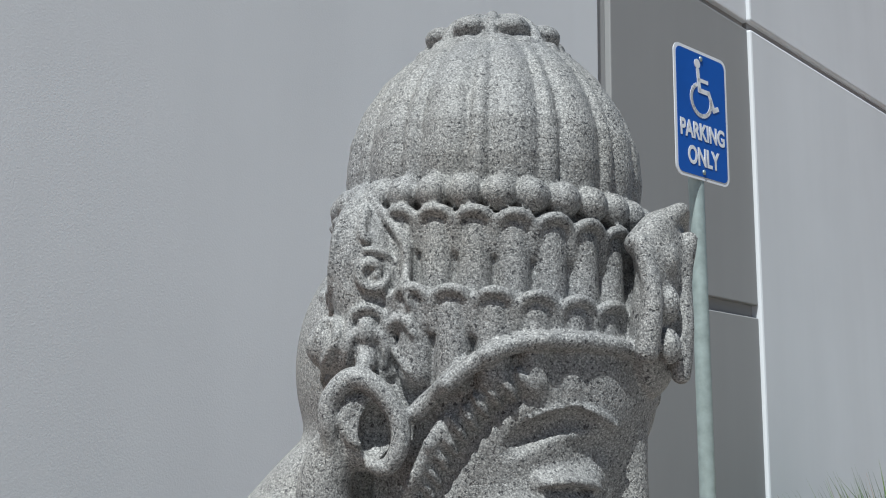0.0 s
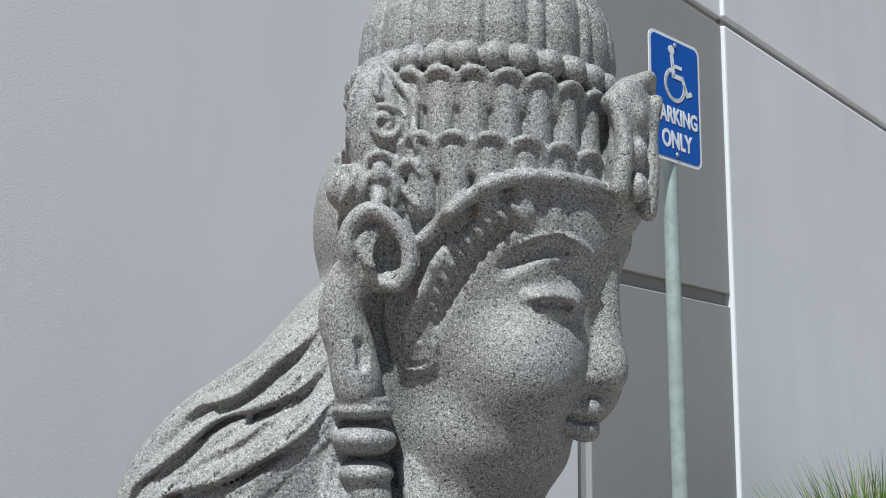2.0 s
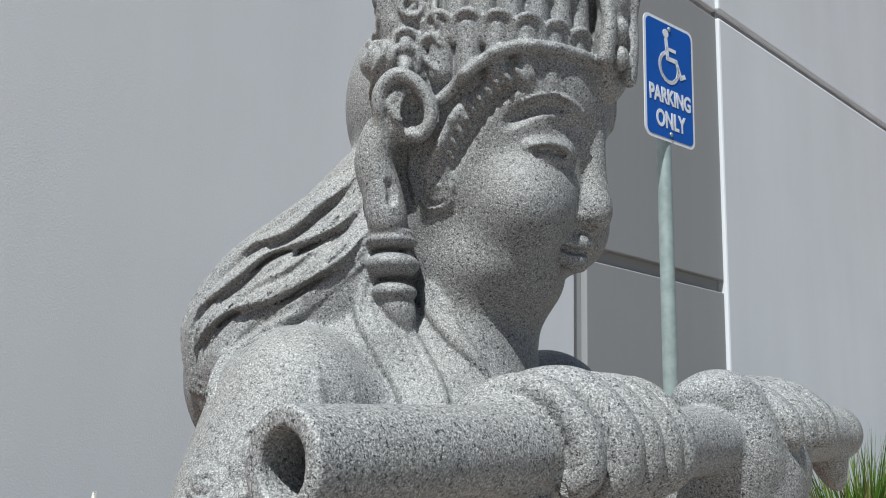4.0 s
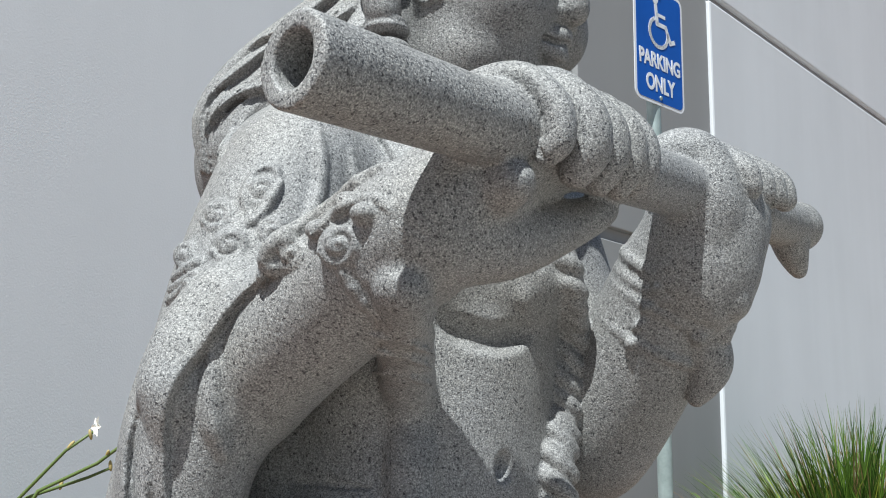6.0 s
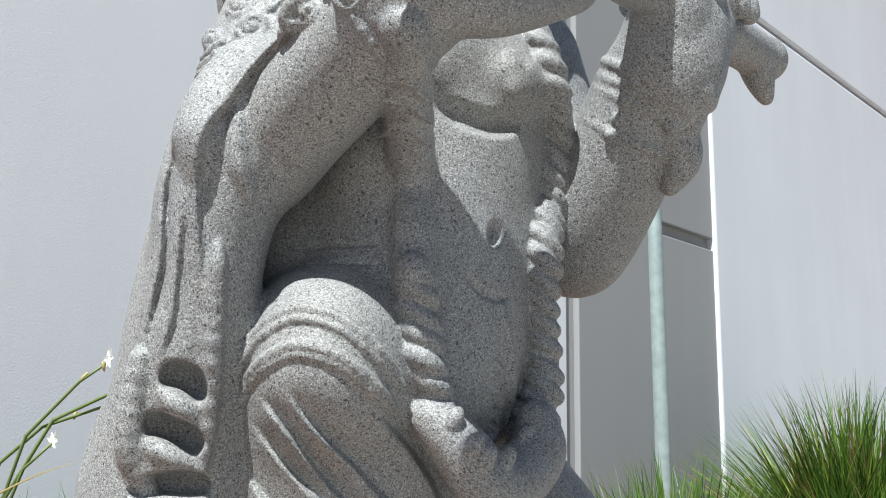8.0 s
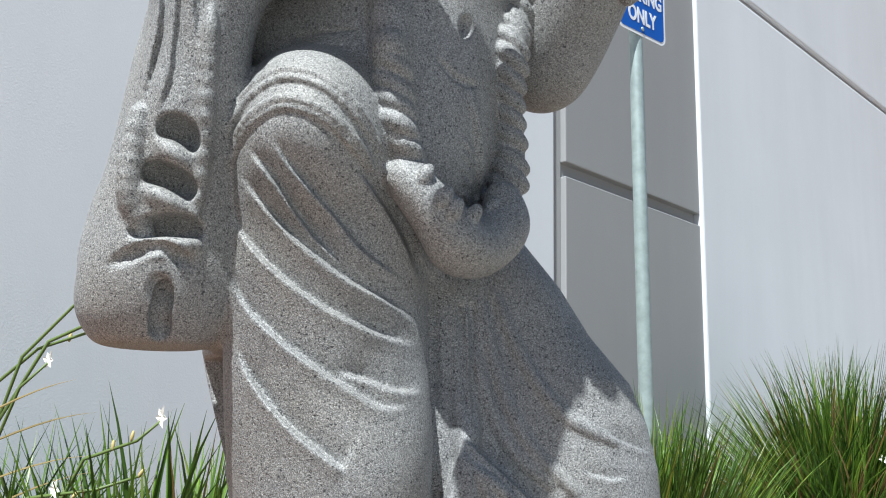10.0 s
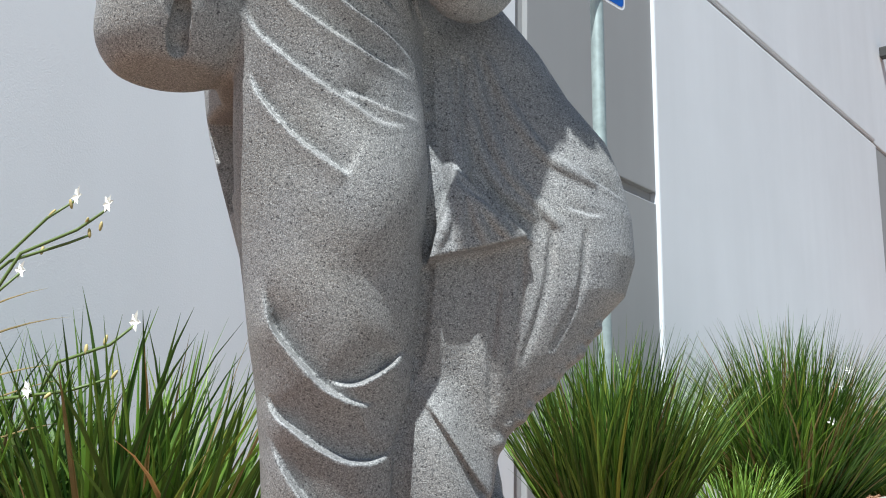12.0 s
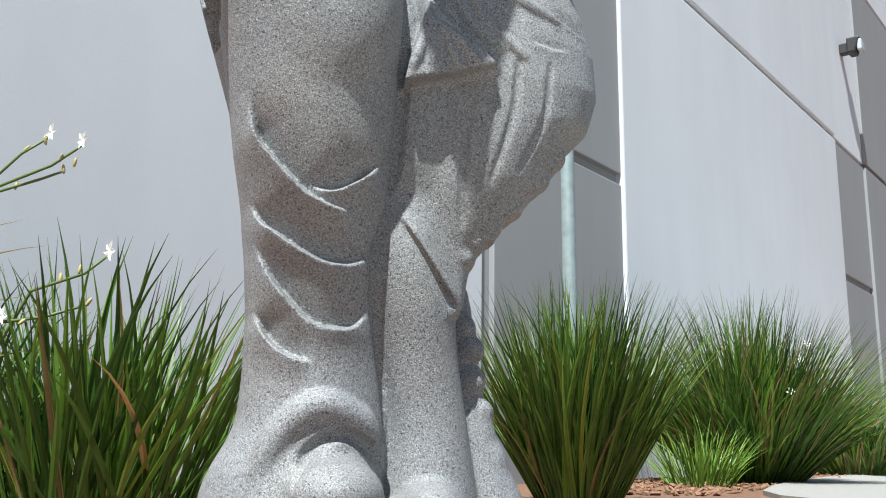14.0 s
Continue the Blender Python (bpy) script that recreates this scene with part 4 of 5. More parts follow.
def carve_hair(s):
    s.limb([(-0.010, 0.075, 1.205), (-0.045, 0.075, 1.165), (-0.085, 0.075, 1.125), (-0.120, 0.072, 1.090), (-0.136, 0.065, 1.040)], [0.040, 0.038, 0.036, 0.034, 0.022], 0.02)
    s.limb([(-0.02, 0.05, 1.16), (-0.055, 0.045, 1.115), (-0.09, 0.05, 1.09)], [0.025, 0.028, 0.022], 0.015)
    strands = []
    for i in range(9):
        w = i / 8
        wave = 0.004 * math.sin(i * 2.1)
        strands.append([(-0.048 + 0.026 * w, 1.205 - 0.022 * w), (-0.072 + 0.030 * w, 1.183 - 0.046 * w), (-0.106 + 0.032 * w + wave, 1.160 - 0.056 * w), (-0.140 + 0.034 * w, 1.134 - 0.050 * w + wave), (-0.162 + 0.036 * w, 1.094 - 0.026 * w), (-0.156 + 0.026 * w, 1.045 - 0.008 * w)])
    s.lines(strands, 0.0072, -0.05, 0.0008, steps=7)
    s.lines([[(u + 0.002, z - 0.0045) for u, z in p] for p in strands[1:]], 0.0030, 0.0, 0.001, cut=True, steps=7)
    for w in ([(-0.043, 1.194), (-0.069, 1.174), (-0.094, 1.153), (-0.1195, 1.145), (-0.130, 1.133)],
              [(-0.034, 1.181), (-0.051, 1.161), (-0.076, 1.147), (-0.105, 1.139), (-0.125, 1.121), (-0.150, 1.101), (-0.159, 1.084)],
              [(-0.033, 1.160), (-0.049, 1.1345), (-0.073, 1.118), (-0.101, 1.104), (-0.131, 1.0955), (-0.151, 1.075), (-0.153, 1.055)]):
        s.crease(w, 0.0050, 0.007, 0.010, 0.5)
    s.limb([(-0.150, 0.06, 1.085), (-0.153, 0.06, 1.05), (-0.150, 0.06, 1.02)], [0.014, 0.012, 0.006], 0.004)
    # locks that fall over the front of the shoulder
    s.lines([[(-0.034 + 0.018 * w, 1.130), (-0.040 + 0.026 * w, 1.098), (-0.026 + 0.028 * w, 1.070), (-0.008 + 0.024 * w, 1.040), (0.000 + 0.016 * w, 1.005)] for w in (0, 0.25, 0.5, 0.75, 1.0)], 0.0046, 0.0, 0.001)
    s.lines([[(0.000 + 0.008 * w, 1.115), (0.012 + 0.014 * w, 1.092 - 0.006 * w), (0.034 + 0.012 * w, 1.068 - 0.012 * w)] for w in (0, 0.33, 0.66, 1.0)], 0.0040, 0.0, 0.001)


def carve_crown(s):
    cx, cy = 0.050, 0.070

    def lathe(profile, lobes=0, depth=0.0, phase=0.0, k=0.003, power=1.0, mid=(cx, cy)):
        zs = [p[0] for p in profile]
        rs = [p[1] for p in profile]
        R = max(rs)

        def fn(x, y, z):
            r = np.interp(z, zs, rs).astype(np.float32)
            x, y = x - mid[0], y - mid[1]
            q = np.sqrt(x * x + y * y)
            if lobes:
                w = np.abs(np.sin((np.arctan2(y, x) + phase) * lobes / 2))
                r = r - depth * (1 - w ** power) * (r / R)
            return np.maximum((q - r) * 0.8, np.maximum(zs[0] - z, z - zs[-1]))
        s.form((mid[0] - R, mid[1] - R, zs[0]), (mid[0] + R, mid[1] + R, zs[-1]), fn, k)

    band = [(1.225, 0.084), (1.262, 0.0865), (1.30, 0.0855), (1.335, 0.0825), (1.352, 0.080)]
    hem = lambda x: np.interp(x, (-0.035, 0.011, 0.023, 0.041, 0.060, 0.082, 0.106, 0.135), (1.232, 1.237, 1.249, 1.263, 1.271, 1.273, 1.272, 1.263))
    s.form((cx - .10, cy - .10, 1.23), (cx + .10, cy + .10, 1.35), lambda x, y, z: np.maximum(np.sqrt((x - cx) ** 2 + (y - cy) ** 2) - np.interp(z, [p[0] for p in band], [p[1] for p in band]), np.maximum(hem(x) - z, z - 1.352)), 0.002)
    # ribbed dome
    dome = [(1.340, 0.078), (1.355, 0.0845), (1.371, 0.0865), (1.390, 0.0850), (1.409, 0.0780), (1.427, 0.0668), (1.440, 0.0545), (1.449, 0.0435)]
    lathe(dome, 14, 0.0150, 0.35, 0.0010, 0.42)
    for i in range(14):
        w = math.tau * i / 14 - 0.35
        s.limb([(cx + (r - 0.0068) * math.cos(w), cy + (r - 0.0068) * math.sin(w), z) for z, r in dome], [0.0052, 0.0056, 0.0056, 0.0054, 0.0050, 0.0044, 0.0038, 0.0036], 0.0006, 2)
    # knob: a row of small scrolls and overlapping buds
    lathe([(1.434, 0.044), (1.446, 0.042), (1.455, 0.036), (1.463, 0.030), (1.470, 0.020), (1.4755, 0.006)], 0, 0, 0, 0.004)
    for i in range(16):
        w = math.tau * i / 16
        s.ball((cx + 0.0425 * math.cos(w), cy + 0.0425 * math.sin(w), 1.4455), (0.0062, 0.0062, 0.0045), 0.0015)
    for i in range(9):
        w = math.tau * i / 9 + 0.1
        s.ball((cx + 0.0335 * math.cos(w), cy + 0.0335 * math.sin(w), 1.457), (0.0105, 0.0105, 0.0075), 0.0010)
        s.limb([(cx + r * math.cos(w + 0.35), cy + r * math.sin(w + 0.35), z) for r, z in ((0.042, 1.448), (0.034, 1.460), (0.022, 1.469), (0.006, 1.4755))], [0.0028, 0.0034, 0.0034, 0.003], 0.0012)
    # row of round beads under the dome
    for i in range(32):
        w = math.tau * i / 32
        s.ball((cx + 0.0850 * math.cos(w), cy + 0.0850 * math.sin(w), 1.3485 - 0.004 * math.cos(w)), (0.0090, 0.0090, 0.0096), 0.0006)

    # two rows of upright petals with arched tips
    def petals(count, z0, z1, r0, r1, phase, wide, tipr):
        for i in range(count):
            w = math.tau * (i + phase) / count
            side = np.array((-math.sin(w), math.cos(w), 0))
            out = np.array((math.cos(w), math.sin(w), 0))
            dip = -0.006 * math.cos(w - 0.0)
            low, top = np.array((cx, cy, z0 + dip)) + out * r0, np.array((cx, cy, z1 + dip)) + out * r1
            s.rod(low - out * 0.0056, top - np.array((0, 0, wide * 0.85)) - out * 0.0056, wide * 0.97, wide * 0.97, 0.0004)
            arch = [top - np.array((0, 0, wide * 2.0)) + side * wide * 0.9 - out * 0.002, top - np.array((0, 0, wide * 0.9)) + side * wide * 0.92, top - np.array((0, 0, wide * 0.25)) + side * wide * 0.72 + out * 0.002, top + out * 0.004, top - np.array((0, 0, wide * 0.25)) - side * wide * 0.72 + out * 0.002, top - np.array((0, 0, wide * 0.9)) - side * wide * 0.92, top - np.array((0, 0, wide * 2.0)) - side * wide * 0.9 - out * 0.002]
            c = smooth_line([tuple(p) for p in arch], 3)
            for a, b in zip(c, c[1:]):
                s.rod(a, b, tipr, tipr, 0.001)
    petals(28, 1.286, 1.3385, 0.0880, 0.0872, 0.4, 0.0094, 0.0027)
    petals(28, 1.258, 1.2985, 0.0905, 0.0918, 0.9, 0.0096, 0.0027)
    # rim across the brow, rising from the ear
    brow = [(0.011, 1.238), (0.023, 1.249), (0.041, 1.263), (0.060, 1.271), (0.082, 1.273), (0.106, 1.272), (0.125, 1.267), (0.133, 1.262)]
    s.line([(u, z + 0.003) for u, z in brow], 0.0044, -0.6, 0.001, taper=False)
    # leaf-shaped crest over the brow
    s.ball(on_head(0.108, 0, 1.296), (0.012, 0.026, 0.046), 0.002, (0, 8, -32.3))
    s.limb([on_head(0.104, 0.022, 1.326), on_head(0.112, 0.012, 1.336), on_head(0.120, 0.002, 1.345)], [0.006, 0.006, 0.004], 0.002)
    s.limb([on_head(0.104, -0.022, 1.326), on_head(0.112, -0.012, 1.336), on_head(0.120, 0, 1.345)], [0.006, 0.006, 0.004], 0.002)
    s.limb([on_head(0.119, 0.004, 1.262), on_head(0.121, 0.004, 1.285), on_head(0.120, 0.002, 1.310), on_head(0.124, 0, 1.330)], [0.005, 0.005, 0.005, 0.004], 0.001)
    s.limb([on_head(0.108, 0.026, 1.325), on_head(0.113, 0.025, 1.300), on_head(0.110, 0.026, 1.272)], [0.004, 0.005, 0.006], 0.001)
    s.ball(on_head(0.110, 0.006, 1.322), (0.012, 0.020, 0.022), 0.004, (0, 0, -32.3))
    for z in (1.275, 1.296, 1.318):
        s.ball(on_head(0.117, 0.015, z), (0.006, 0.006, 0.009), 0.001)
    # scrolled side leaf above the ear
    s.ball((-0.015, 0.012, 1.310), (0.021, 0.020, 0.044), 0.002, (0, -6, 0))
    s.ball((-0.016, 0.014, 1.274), (0.031, 0.020, 0.018), 0.003)
    ring = lambda u, z, r, low: [(u - r, z - low), (u - r, z), (u - r * 0.72, z + r * 0.72), (u, z + r), (u + r * 0.72, z + r * 0.72), (u + r, z), (u + r, z - low)]
    scroll = [(-0.012 + 0.0125 * (1 - 0.8 * k / 14) * math.cos(radians(150 - 38 * k)), 1.309 + 0.0125 * (1 - 0.8 * k / 14) * math.sin(radians(150 - 38 * k))) for k in range(15)]
    s.lines([scroll, ring(-0.014, 1.282, 0.0095, 0.006), ring(-0.014, 1.271, 0.0095, 0.008),
             [(0.009, 1.277), (0.005, 1.285), (-0.001, 1.285), (-0.003, 1.279), (0.001, 1.270), (0.008, 1.259)],
             [(-0.040, 1.276), (-0.037, 1.285), (-0.030, 1.284), (-0.029, 1.277), (-0.034, 1.267), (-0.041, 1.256)],
             [(-0.017, 1.352), (-0.006, 1.338), (0.004, 1.322), (0.005, 1.304), (0.007, 1.290)],
             [(-0.020, 1.350), (-0.030, 1.334), (-0.033, 1.316), (-0.034, 1.298), (-0.038, 1.290)],
             [(-0.016, 1.345), (-0.018, 1.330), (-0.014, 1.324)]], 0.0024, -0.25, 0.0008, steps=6)
    s.lines([[(-0.014, 1.276), (-0.014, 1.285)], [(-0.014, 1.262), (-0.014, 1.272)]], 0.0050, 0.3, 0.0008)
    s.ball((-0.010, s.front(-0.010, 1.307), 1.307), 0.003, 0.001)
    s.lines([[(-0.006, 1.318), (0.000, 1.310), (-0.004, 1.298)], [(-0.024, 1.300), (-0.024, 1.312), (-0.018, 1.322)]], 0.0022, -0.3, 0.001, cut=True)


def rope(s, pts, r, twist=0.016, floor=None):
    """A twisted garland: a round core with broad slanting strands."""
    c = smooth_line([tuple(p) for p in pts], 8)
    for a, b in zip(c, c[1:]):
        s.rod(a, b, r * 0.82, r * 0.82, 0.003)
    run = 0.0
    for a, b in zip(c, c[1:]):
        step = float(np.linalg.norm(b - a))
        run += step
        while run > twist:
            run -= twist
            d = (b - a) / (step + 1e-9)
            side = np.array((d[2], 0, -d[0])) * (1 if d[2] < 0 else -1)
            m = (a + b) / 2
            path = []
            for w in np.linspace(-1.35, 1.35, 7):
                path.append(m - side * r * 0.72 * math.sin(w) + np.array((0, -r * 0.66 * math.cos(w), 0.0085 * math.sin(w) * -1)))
            for p, q in zip(path, path[1:]):
                s.rod(p, q, r * 0.47, r * 0.47, 0.0004)


def carve_dress(s):
    # garland hanging from the shoulders to the thighs
    right = [(0.096, 1.005), (0.110, 0.960), (0.119, 0.925), (0.112, 0.900), (0.110, 0.870), (0.104, 0.830), (0.102, 0.79), (0.106, 0.75), (0.104, 0.715), (0.092, 0.690)]
    rope(s, [(u, min(s.front(u, z), 0.045) - 0.006, z) for u, z in right], 0.0150)
    s.limb([(u, min(s.front(u, z), -0.02) + 0.006, z) for u, z in ((0.000, 0.930), (0.003, 0.880), (0.006, 0.830), (0.008, 0.795))], [0.016, 0.017, 0.017, 0.017], 0.004)
    for z in (0.905, 0.898, 0.889):
        s.line([(-0.020, z + 0.002), (0.0, z), (0.018, z - 0.006)], 0.0026, 0.0, 0.001, steps=4)
    left = [(0.007, 0.800), (0.010, 0.780), (0.012, 0.760), (0.016, 0.735), (0.026, 0.712), (0.036, 0.692)]
    rope(s, [(u, min(s.front(u, z), -0.02) - 0.003, z) for u, z in left], 0.0155)
    s.limb([(0.020, -0.045, 0.700), (0.040, -0.040, 0.680), (0.060, -0.030, 0.657), (0.080, -0.005, 0.660), (0.100, 0.010, 0.680), (0.098, 0.012, 0.705)], [0.015, 0.019, 0.021, 0.021, 0.018, 0.012], 0.006)
    for u, z in ((0.036, 0.700), (0.050, 0.684), (0.058, 0.676), (0.064, 0.688), (0.072, 0.675), (0.088, 0.690)):
        s.ball((u, s.front(u, z), z), (0.006, 0.006, 0.010), 0.002, (0, 30, 0))
    s.line([(0.068, 0.790), (0.075, 0.760), (0.080, 0.730), (0.078, 0.700)], 0.0040, 0.2, 0.003)
    for i in range(6):
        z = 0.745 - 0.009 * i
        s.line([(0.060, z), (0.070, z - 0.006), (0.074, z - 0.014)], 0.0025, 0.2, 0.001, steps=3)
    # necklace and breast
    s.ball((0.066, s.front(0.066, 0.832), 0.834), (0.0070, 0.0062, 0.0095), 0.004, cut=True)
    s.line([(0.045, 0.800), (0.062, 0.788), (0.080, 0.790)], 0.0025, 0.0, 0.003, cut=True)
    s.curl(0.078, 0.965, 0.008, 1.3, 90, 1, 0.0026)
    s.curl(0.090, 0.962, 0.006, 1.3, 90, -1, 0.0022)
    s.curl(0.040, 0.975, 0.0055, 1.0, 0, 1, 0.0014)
    s.ball((0.078, s.front(0.078, 0.948), 0.946), (0.006, 0.006, 0.009), 0.002)
    s.line([(0.026, 0.925), (0.045, 0.918), (0.066, 0.917), (0.088, 0.926)], 0.0060, -0.3, 0.008, cut=True)
    s.ball((0.064, 0.022, 0.955), (0.048, 0.050, 0.036), 0.008)
    s.ball((0.012, -0.006, 0.955), (0.030, 0.044, 0.036), 0.008)
    # sash round the waist, belts arching over the hip
    for z, r in ((0.822, 0.0022), (0.808, 0.0022)):
        s.line([(-0.100, z - 0.004), (-0.060, z), (-0.020, z - 0.002)], r, 0.0, 0.002, cut=True)
    for z, w in ((0.768, 0.0042), (0.7615, 0.0030), (0.744, 0.0040), (0.738, 0.0026)):
        s.line([(-0.107, z - 0.036), (-0.098, z - 0.018), (-0.079, z - 0.004), (-0.060, z), (-0.034, z - 0.009), (-0.010, z - 0.029), (0.004, z - 0.047)], w, -0.1, 0.0015)
    # robe folds sweeping across the thigh
    folds = [
        [(-0.075, 0.7220), (-0.057, 0.697), (-0.027, 0.668), (-0.006, 0.646), (0.030, 0.6265)],
        [(-0.092, 0.7149), (-0.070, 0.689), (-0.044, 0.656), (-0.018, 0.633)],
        [(-0.103, 0.703), (-0.078, 0.674), (-0.052, 0.6485), (-0.018, 0.625), (0.016, 0.610), (0.038, 0.594)],
        [(-0.107, 0.681), (-0.095, 0.656), (-0.068, 0.628), (-0.038, 0.607), (-0.009, 0.593), (0.016, 0.585), (0.038, 0.583)],
        [(-0.106, 0.636), (-0.094, 0.609), (-0.067, 0.5825), (-0.037, 0.561), (-0.012, 0.5466), (0.009, 0.535), (0.036, 0.538)],
        [(-0.0255, 0.5599), (-0.0035, 0.5545), (0.019, 0.548), (0.040, 0.548)],
        [(-0.100, 0.580), (-0.084, 0.551), (-0.057, 0.521), (-0.022, 0.495), (-0.014, 0.490)],
        [(-0.018, 0.707), (0.005, 0.683), (0.023, 0.657), (0.035, 0.628)],
    ]
    for f in folds:
        s.crease(f, 0.0052, 0.015, 0.010, 0.6, 0.003)
    shins = [
        [(-0.082, 0.420), (-0.0753, 0.392), (-0.0684, 0.375), (-0.049, 0.3526), (-0.027, 0.332), (-0.004, 0.3215), (0.016, 0.321)],
        [(-0.029, 0.3386), (-0.005, 0.3364), (0.017, 0.348), (0.034, 0.366)],
        [(-0.079, 0.333), (-0.068, 0.3137), (-0.053, 0.3016), (-0.033, 0.288), (-0.009, 0.2776), (0.0146, 0.279), (0.029, 0.294)],
        [(-0.076, 0.300), (-0.057, 0.267), (-0.036, 0.242), (-0.0165, 0.2265), (0.012, 0.2254), (0.029, 0.243)],
        [(-0.072, 0.240), (-0.057, 0.2157), (-0.039, 0.201), (-0.016, 0.195)],
    ]
    for f in shins:
        s.crease(f, 0.0070, 0.022, 0.016, 0.85, 0.0035)
    # the seam between the thigh and the swinging robe
    s.line([(0.044, 0.640), (0.047, 0.560), (0.050, 0.480), (0.049, 0.430), (0.045, 0.370), (0.040, 0.335)], 0.0052, 0.1, 0.005, cut=True)
    s.line([(0.040, 0.330), (0.031, 0.290), (0.032, 0.240), (0.040, 0.190), (0.048, 0.120)], 0.0045, 0.0, 0.004, cut=True)
    # sash end with a frayed square tip
    v = 0.020
    s.limb([(0.066, 0.038, 0.610), (0.069, 0.036, 0.555), (0.074, 0.032, 0.508)], [0.008, 0.009, 0.010], 0.006)
    def tip(x, y, z):
        left = (0.071 - 0.28 * (0.512 - z)) - x
        right = ((x - 0.074) - 1.16 * (0.512 - z)) * 0.65
        low = ((0.438 + 0.28 * (x - 0.05)) - z) * 0.96
        back = np.abs(y - 0.040 - 0.10 * (x - 0.06)) - 0.026
        return np.maximum(np.maximum(left, right), np.maximum(low, back))
    s.form((0.04, 0.0, 0.43), (0.145, 0.08, 0.515), tip, 0.007)
    for a, b in (((0.071, 0.505), (0.056, 0.446)), ((0.073, 0.500), (0.074, 0.450)), ((0.078, 0.497), (0.096, 0.455)), ((0.083, 0.490), (0.116, 0.460))):
        s.line([a, ((a[0] + b[0]) / 2 + 0.002, (a[1] + b[1]) / 2), b], 0.0040, 0.2, 0.004, steps=4)
    s.lines([[(0.066, 0.645), (0.069, 0.590), (0.073, 0.530)], [(0.076, 0.645), (0.078, 0.590), (0.080, 0.525)]], 0.0030, 0.0, 0.002, cut=True, steps=8)
    # folds that fan out over the swinging robe
    s.lines([[(0.085, 0.62), (0.100, 0.56), (0.124, 0.51), (0.160, 0.475)], [(0.095, 0.63), (0.120, 0.575), (0.150, 0.535), (0.190, 0.515)], [(0.080, 0.58), (0.092, 0.54), (0.112, 0.505), (0.140, 0.480)]], 0.0030, 0.5, 0.006, steps=8)
    s.crease([(0.160, 0.492), (0.185, 0.486), (0.205, 0.486)], 0.0016, 0.008, 0.006, 0.6)
    s.crease([(0.180, 0.522), (0.205, 0.512), (0.225, 0.506)], 0.0016, 0.008, 0.006, 0.6)
    s.lines([[(0.130, 0.450), (0.128, 0.400), (0.120, 0.350)], [(0.155, 0.470), (0.150, 0.420), (0.132, 0.360)], [(0.110, 0.420), (0.106, 0.370), (0.108, 0.320)], [(0.185, 0.470), (0.180, 0.420), (0.158, 0.372)]], 0.0020, -0.3, 0.004, cut=True, steps=10)
    # worn border of the robe
    for i in range(11):
        w = i / 10
        s.ball((0.201 - 0.086 * w, 0.095, 0.394 - 0.098 * w + 0.002 * math.sin(i * 2.3)), (0.007 + 0.002 * math.sin(i * 4.1), 0.022, 0.005), 0.008)
    s.crease([(0.110, 0.246), (0.089, 0.273), (0.0675, 0.303), (0.046, 0.332)], 0.0035, 0.008, 0.008, 0.8)
    # instep lines
    s.line([(-0.060, 0.105), (-0.040, 0.140), (-0.010, 0.160), (0.020, 0.150), (0.034, 0.135)], 0.0060, 0.4, 0.012)
    s.line([(-0.028, 0.095), (-0.018, 0.122), (0.006, 0.136), (0.030, 0.128), (0.046, 0.108)], 0.0040, -0.1, 0.005, cut=True)


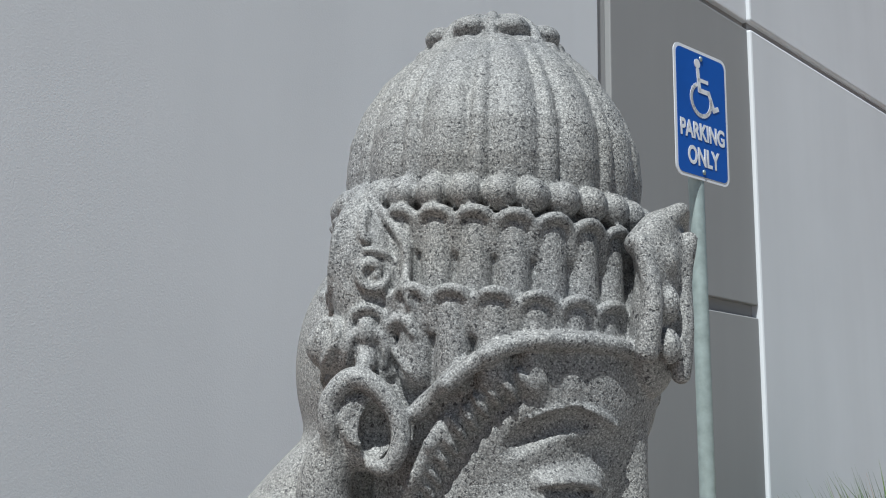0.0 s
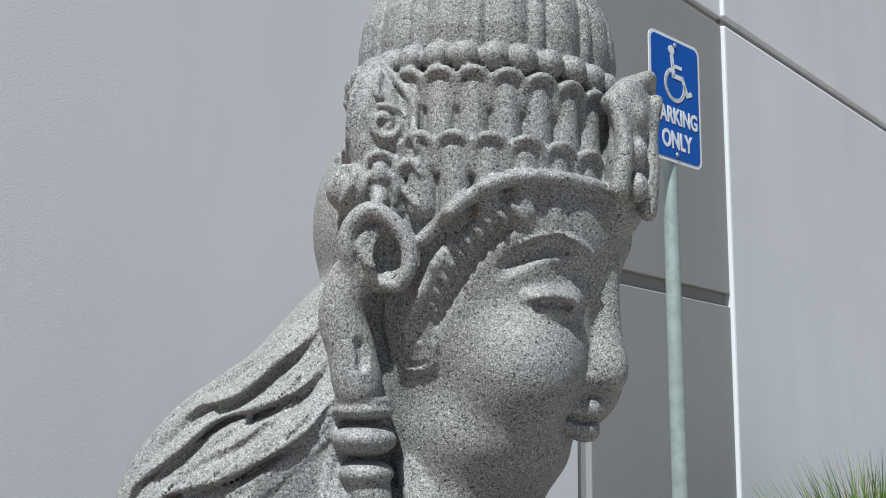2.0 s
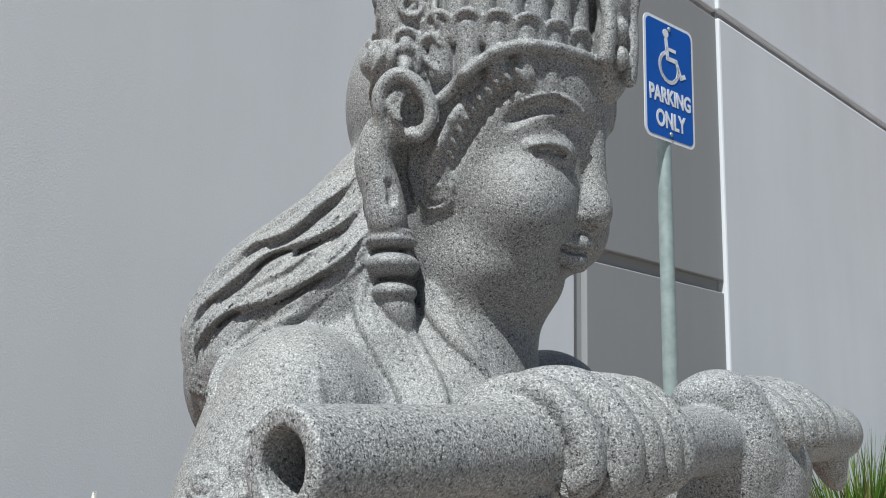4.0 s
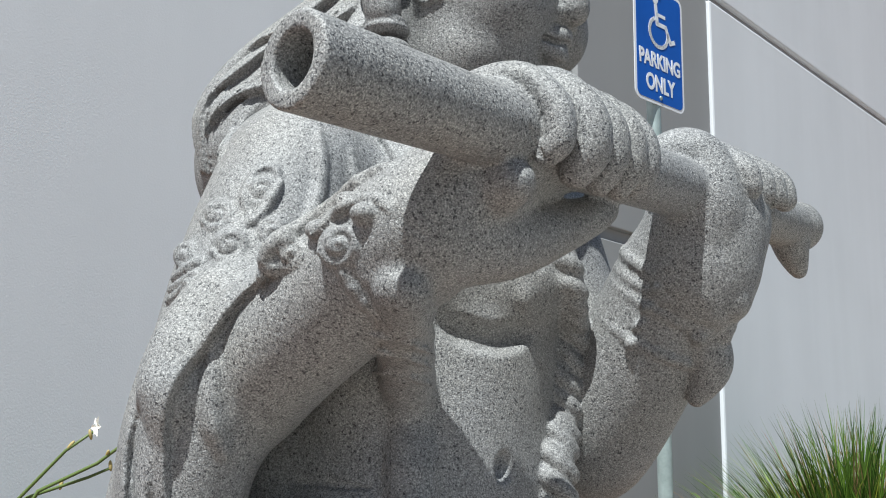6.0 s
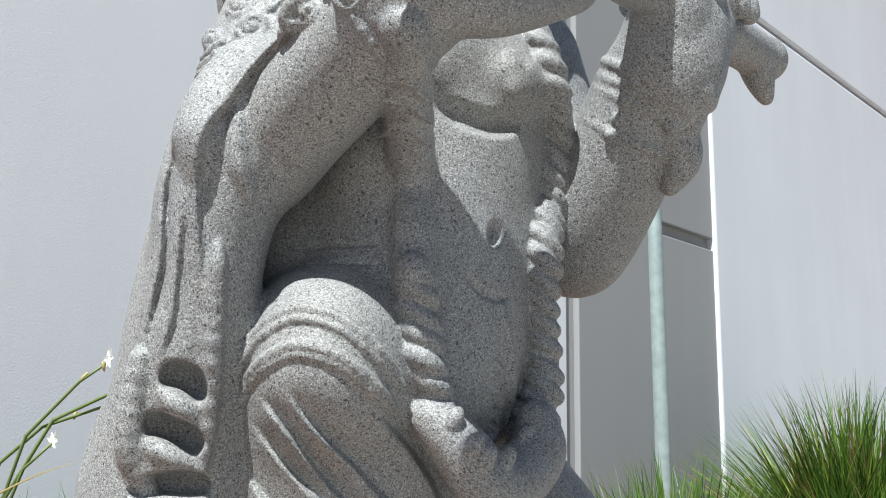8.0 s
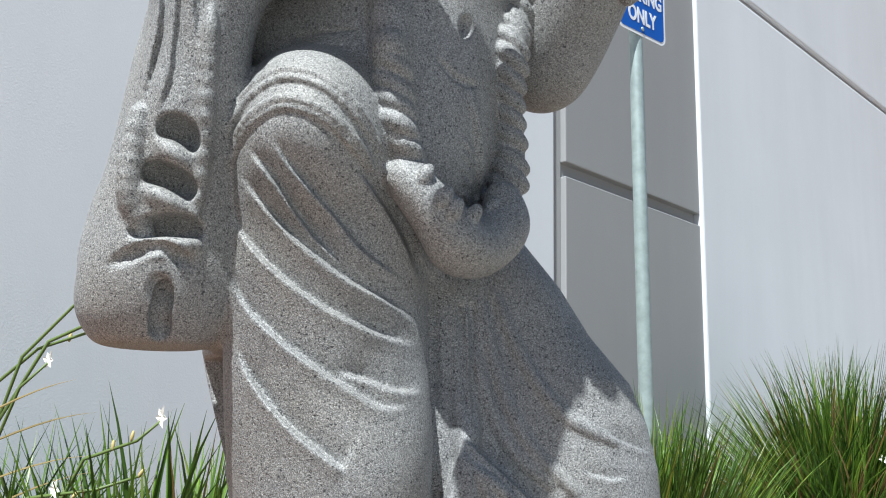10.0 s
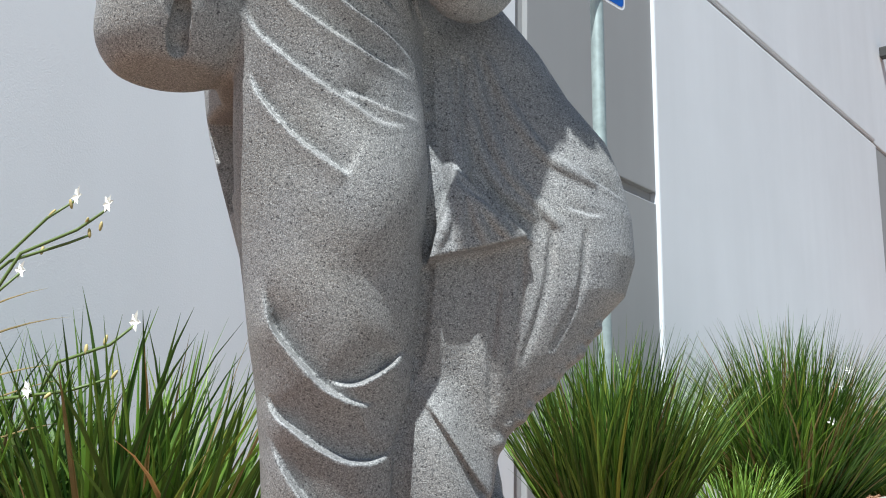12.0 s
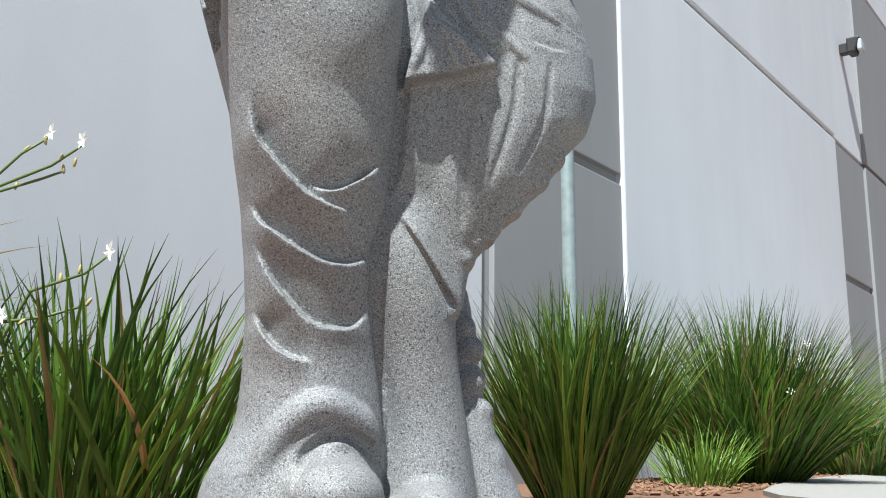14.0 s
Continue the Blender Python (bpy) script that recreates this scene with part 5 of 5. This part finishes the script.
def carve_jewels(s):
    # armlet of scrolls and beads
    discs = ((-0.120, 0.988, 0.0115, 1), (-0.137, 0.962, 0.0100, -1), (-0.108, 0.966, 0.0125, 1), (-0.083, 0.977, 0.0100, -1), (-0.093, 1.004, 0.0110, 1))
    for u, z, r, hand in discs:
        s.ball((u, s.front(u, z) + 0.006, z), (r, 0.008, r), 0.002)
    for u, z, r, hand in discs:
        s.curl(u, z, r * 0.92, 1.5, 200 if hand > 0 else -20, hand, 0.0021)
    s.line([(-0.098, 0.985), (-0.104, 1.000), (-0.098, 1.018), (-0.086, 1.020), (-0.082, 1.004)], 0.0026, 0.0, 0.001)
    s.line([(-0.080, 1.012), (-0.090, 0.990), (-0.100, 0.978)], 0.0034, 0.0, 0.0015)
    for z in (0.946, 0.938, 0.931):
        s.line([(-0.147, z), (-0.136, z + 0.005), (-0.124, z + 0.012)], 0.0032, 0.0, 0.001)
    # necklace end and drapery on the breast
    s.line([(-0.060, 1.050), (-0.058, 1.010), (-0.066, 0.970)], 0.004, 0.2, 0.004)
    s.line([(-0.040, 1.040), (-0.036, 1.000), (-0.050, 0.965)], 0.004, 0.2, 0.004)
    # cuff of the near wrist
    d = np.array((0.75, -0.50, 0.44))
    for t, r in ((0.0, 0.0365), (0.010, 0.0355)):
        c = np.array((-0.014, -0.122, 0.946)) + d * t
        e1 = np.cross(d, (0, 0, 1)); e1 /= np.linalg.norm(e1); e2 = np.cross(d / np.linalg.norm(d), e1)
        ring = [c + r * (math.cos(w) * e1 + math.sin(w) * e2) for w in np.linspace(0, math.tau, 25)]
        for a, b in zip(ring, ring[1:]):
            s.rod(a, b, 0.0042, 0.0042, 0.002)
    for u, z, r in ((-0.033, 0.952, 0.0125), (-0.062, 0.951, 0.0095)):
        s.ball((u, s.front(u, z) + 0.006, z), (r, 0.008, r * 0.95), 0.002)
        s.curl(u, z, r * 0.92, 1.5, 200, 1, 0.0022)
    for u, z in ((-0.072, 0.944), (-0.046, 0.962), (-0.020, 0.966), (-0.030, 0.975), (-0.066, 0.958)):
        s.ball((u, s.front(u, z), z), (0.008, 0.007, 0.006), 0.002)
    s.line([(-0.081, 0.935), (-0.073, 0.955), (-0.052, 0.971), (-0.025, 0.987), (-0.004, 0.997)], 0.0048, 0.0, 0.0015)
    s.line([(-0.050, 0.958), (-0.034, 0.970), (-0.016, 0.974), (0.000, 0.962)], 0.0030, 0.0, 0.001)
    s.line([(-0.016, 0.976), (-0.006, 0.968), (0.004, 0.958), (0.026, 0.948)], 0.0018, -0.2, 0.001, cut=True)
    # cuff of the far wrist
    c, d = np.array((0.189, 0.024, 0.952)), np.array((0.36, -0.40, 0.84))
    e1 = np.cross(d, (0, 1, 0)); e1 /= np.linalg.norm(e1); e2 = np.cross(d / np.linalg.norm(d), e1)
    for t, r in ((0.018, 0.0440), (0.006, 0.0425), (-0.004, 0.0420), (-0.030, 0.0415)):
        ring = [c + d * t + r * (math.cos(w) * e1 + math.sin(w) * e2) for w in np.linspace(0, math.tau, 25)]
        for a, b in zip(ring, ring[1:]):
            s.rod(a, b, 0.0042, 0.0042, 0.002)
    for u, z, r in ((0.205, 0.938, 0.007), (0.218, 0.925, 0.007), (0.210, 0.912, 0.0065), (0.222, 0.944, 0.006), (0.205, 0.898, 0.006), (0.198, 0.922, 0.006)):
        s.ball((u, s.front(u, z, 0.02) + 0.002, z), (r, 0.008, r), 0.002)
        s.curl(u, z, r * 0.9, 1.0, 30, 1, 0.0018)
    s.limb([(0.205, 0.01, 0.925), (0.212, 0.015, 0.905), (0.204, 0.02, 0.882)], [0.017, 0.015, 0.006], 0.004)
    for i in range(5):
        s.line([(0.150 + 0.005 * i, 0.915 + 0.012 * i), (0.160 + 0.005 * i, 0.922 + 0.012 * i)], 0.0035, 0.2, 0.001, steps=3)


def statue():
    s = Stone()
    carve_legs(s)
    carve_body(s)
    carve_cloak(s)
    carve_dress(s)
    carve_hair(s)
    carve_head(s)
    carve_crown(s)
    carve_jewels(s)
    carve_hands(s)
    verts, quads = s.skin()
    me = bpy.data.meshes.new("statue")
    me.from_pydata(verts, [], quads)
    me.materials.append(GRANITE)
    me.polygons.foreach_set("use_smooth", np.ones(len(me.polygons), bool))
    ob = tagged(new("statue", me), "weathered grey granite statue of a flute player standing in mulch", "statue")
    ob.matrix_world = pose(FOOT.x, FOOT.y, 0, 0, 0, math.degrees(TURN))


statue()
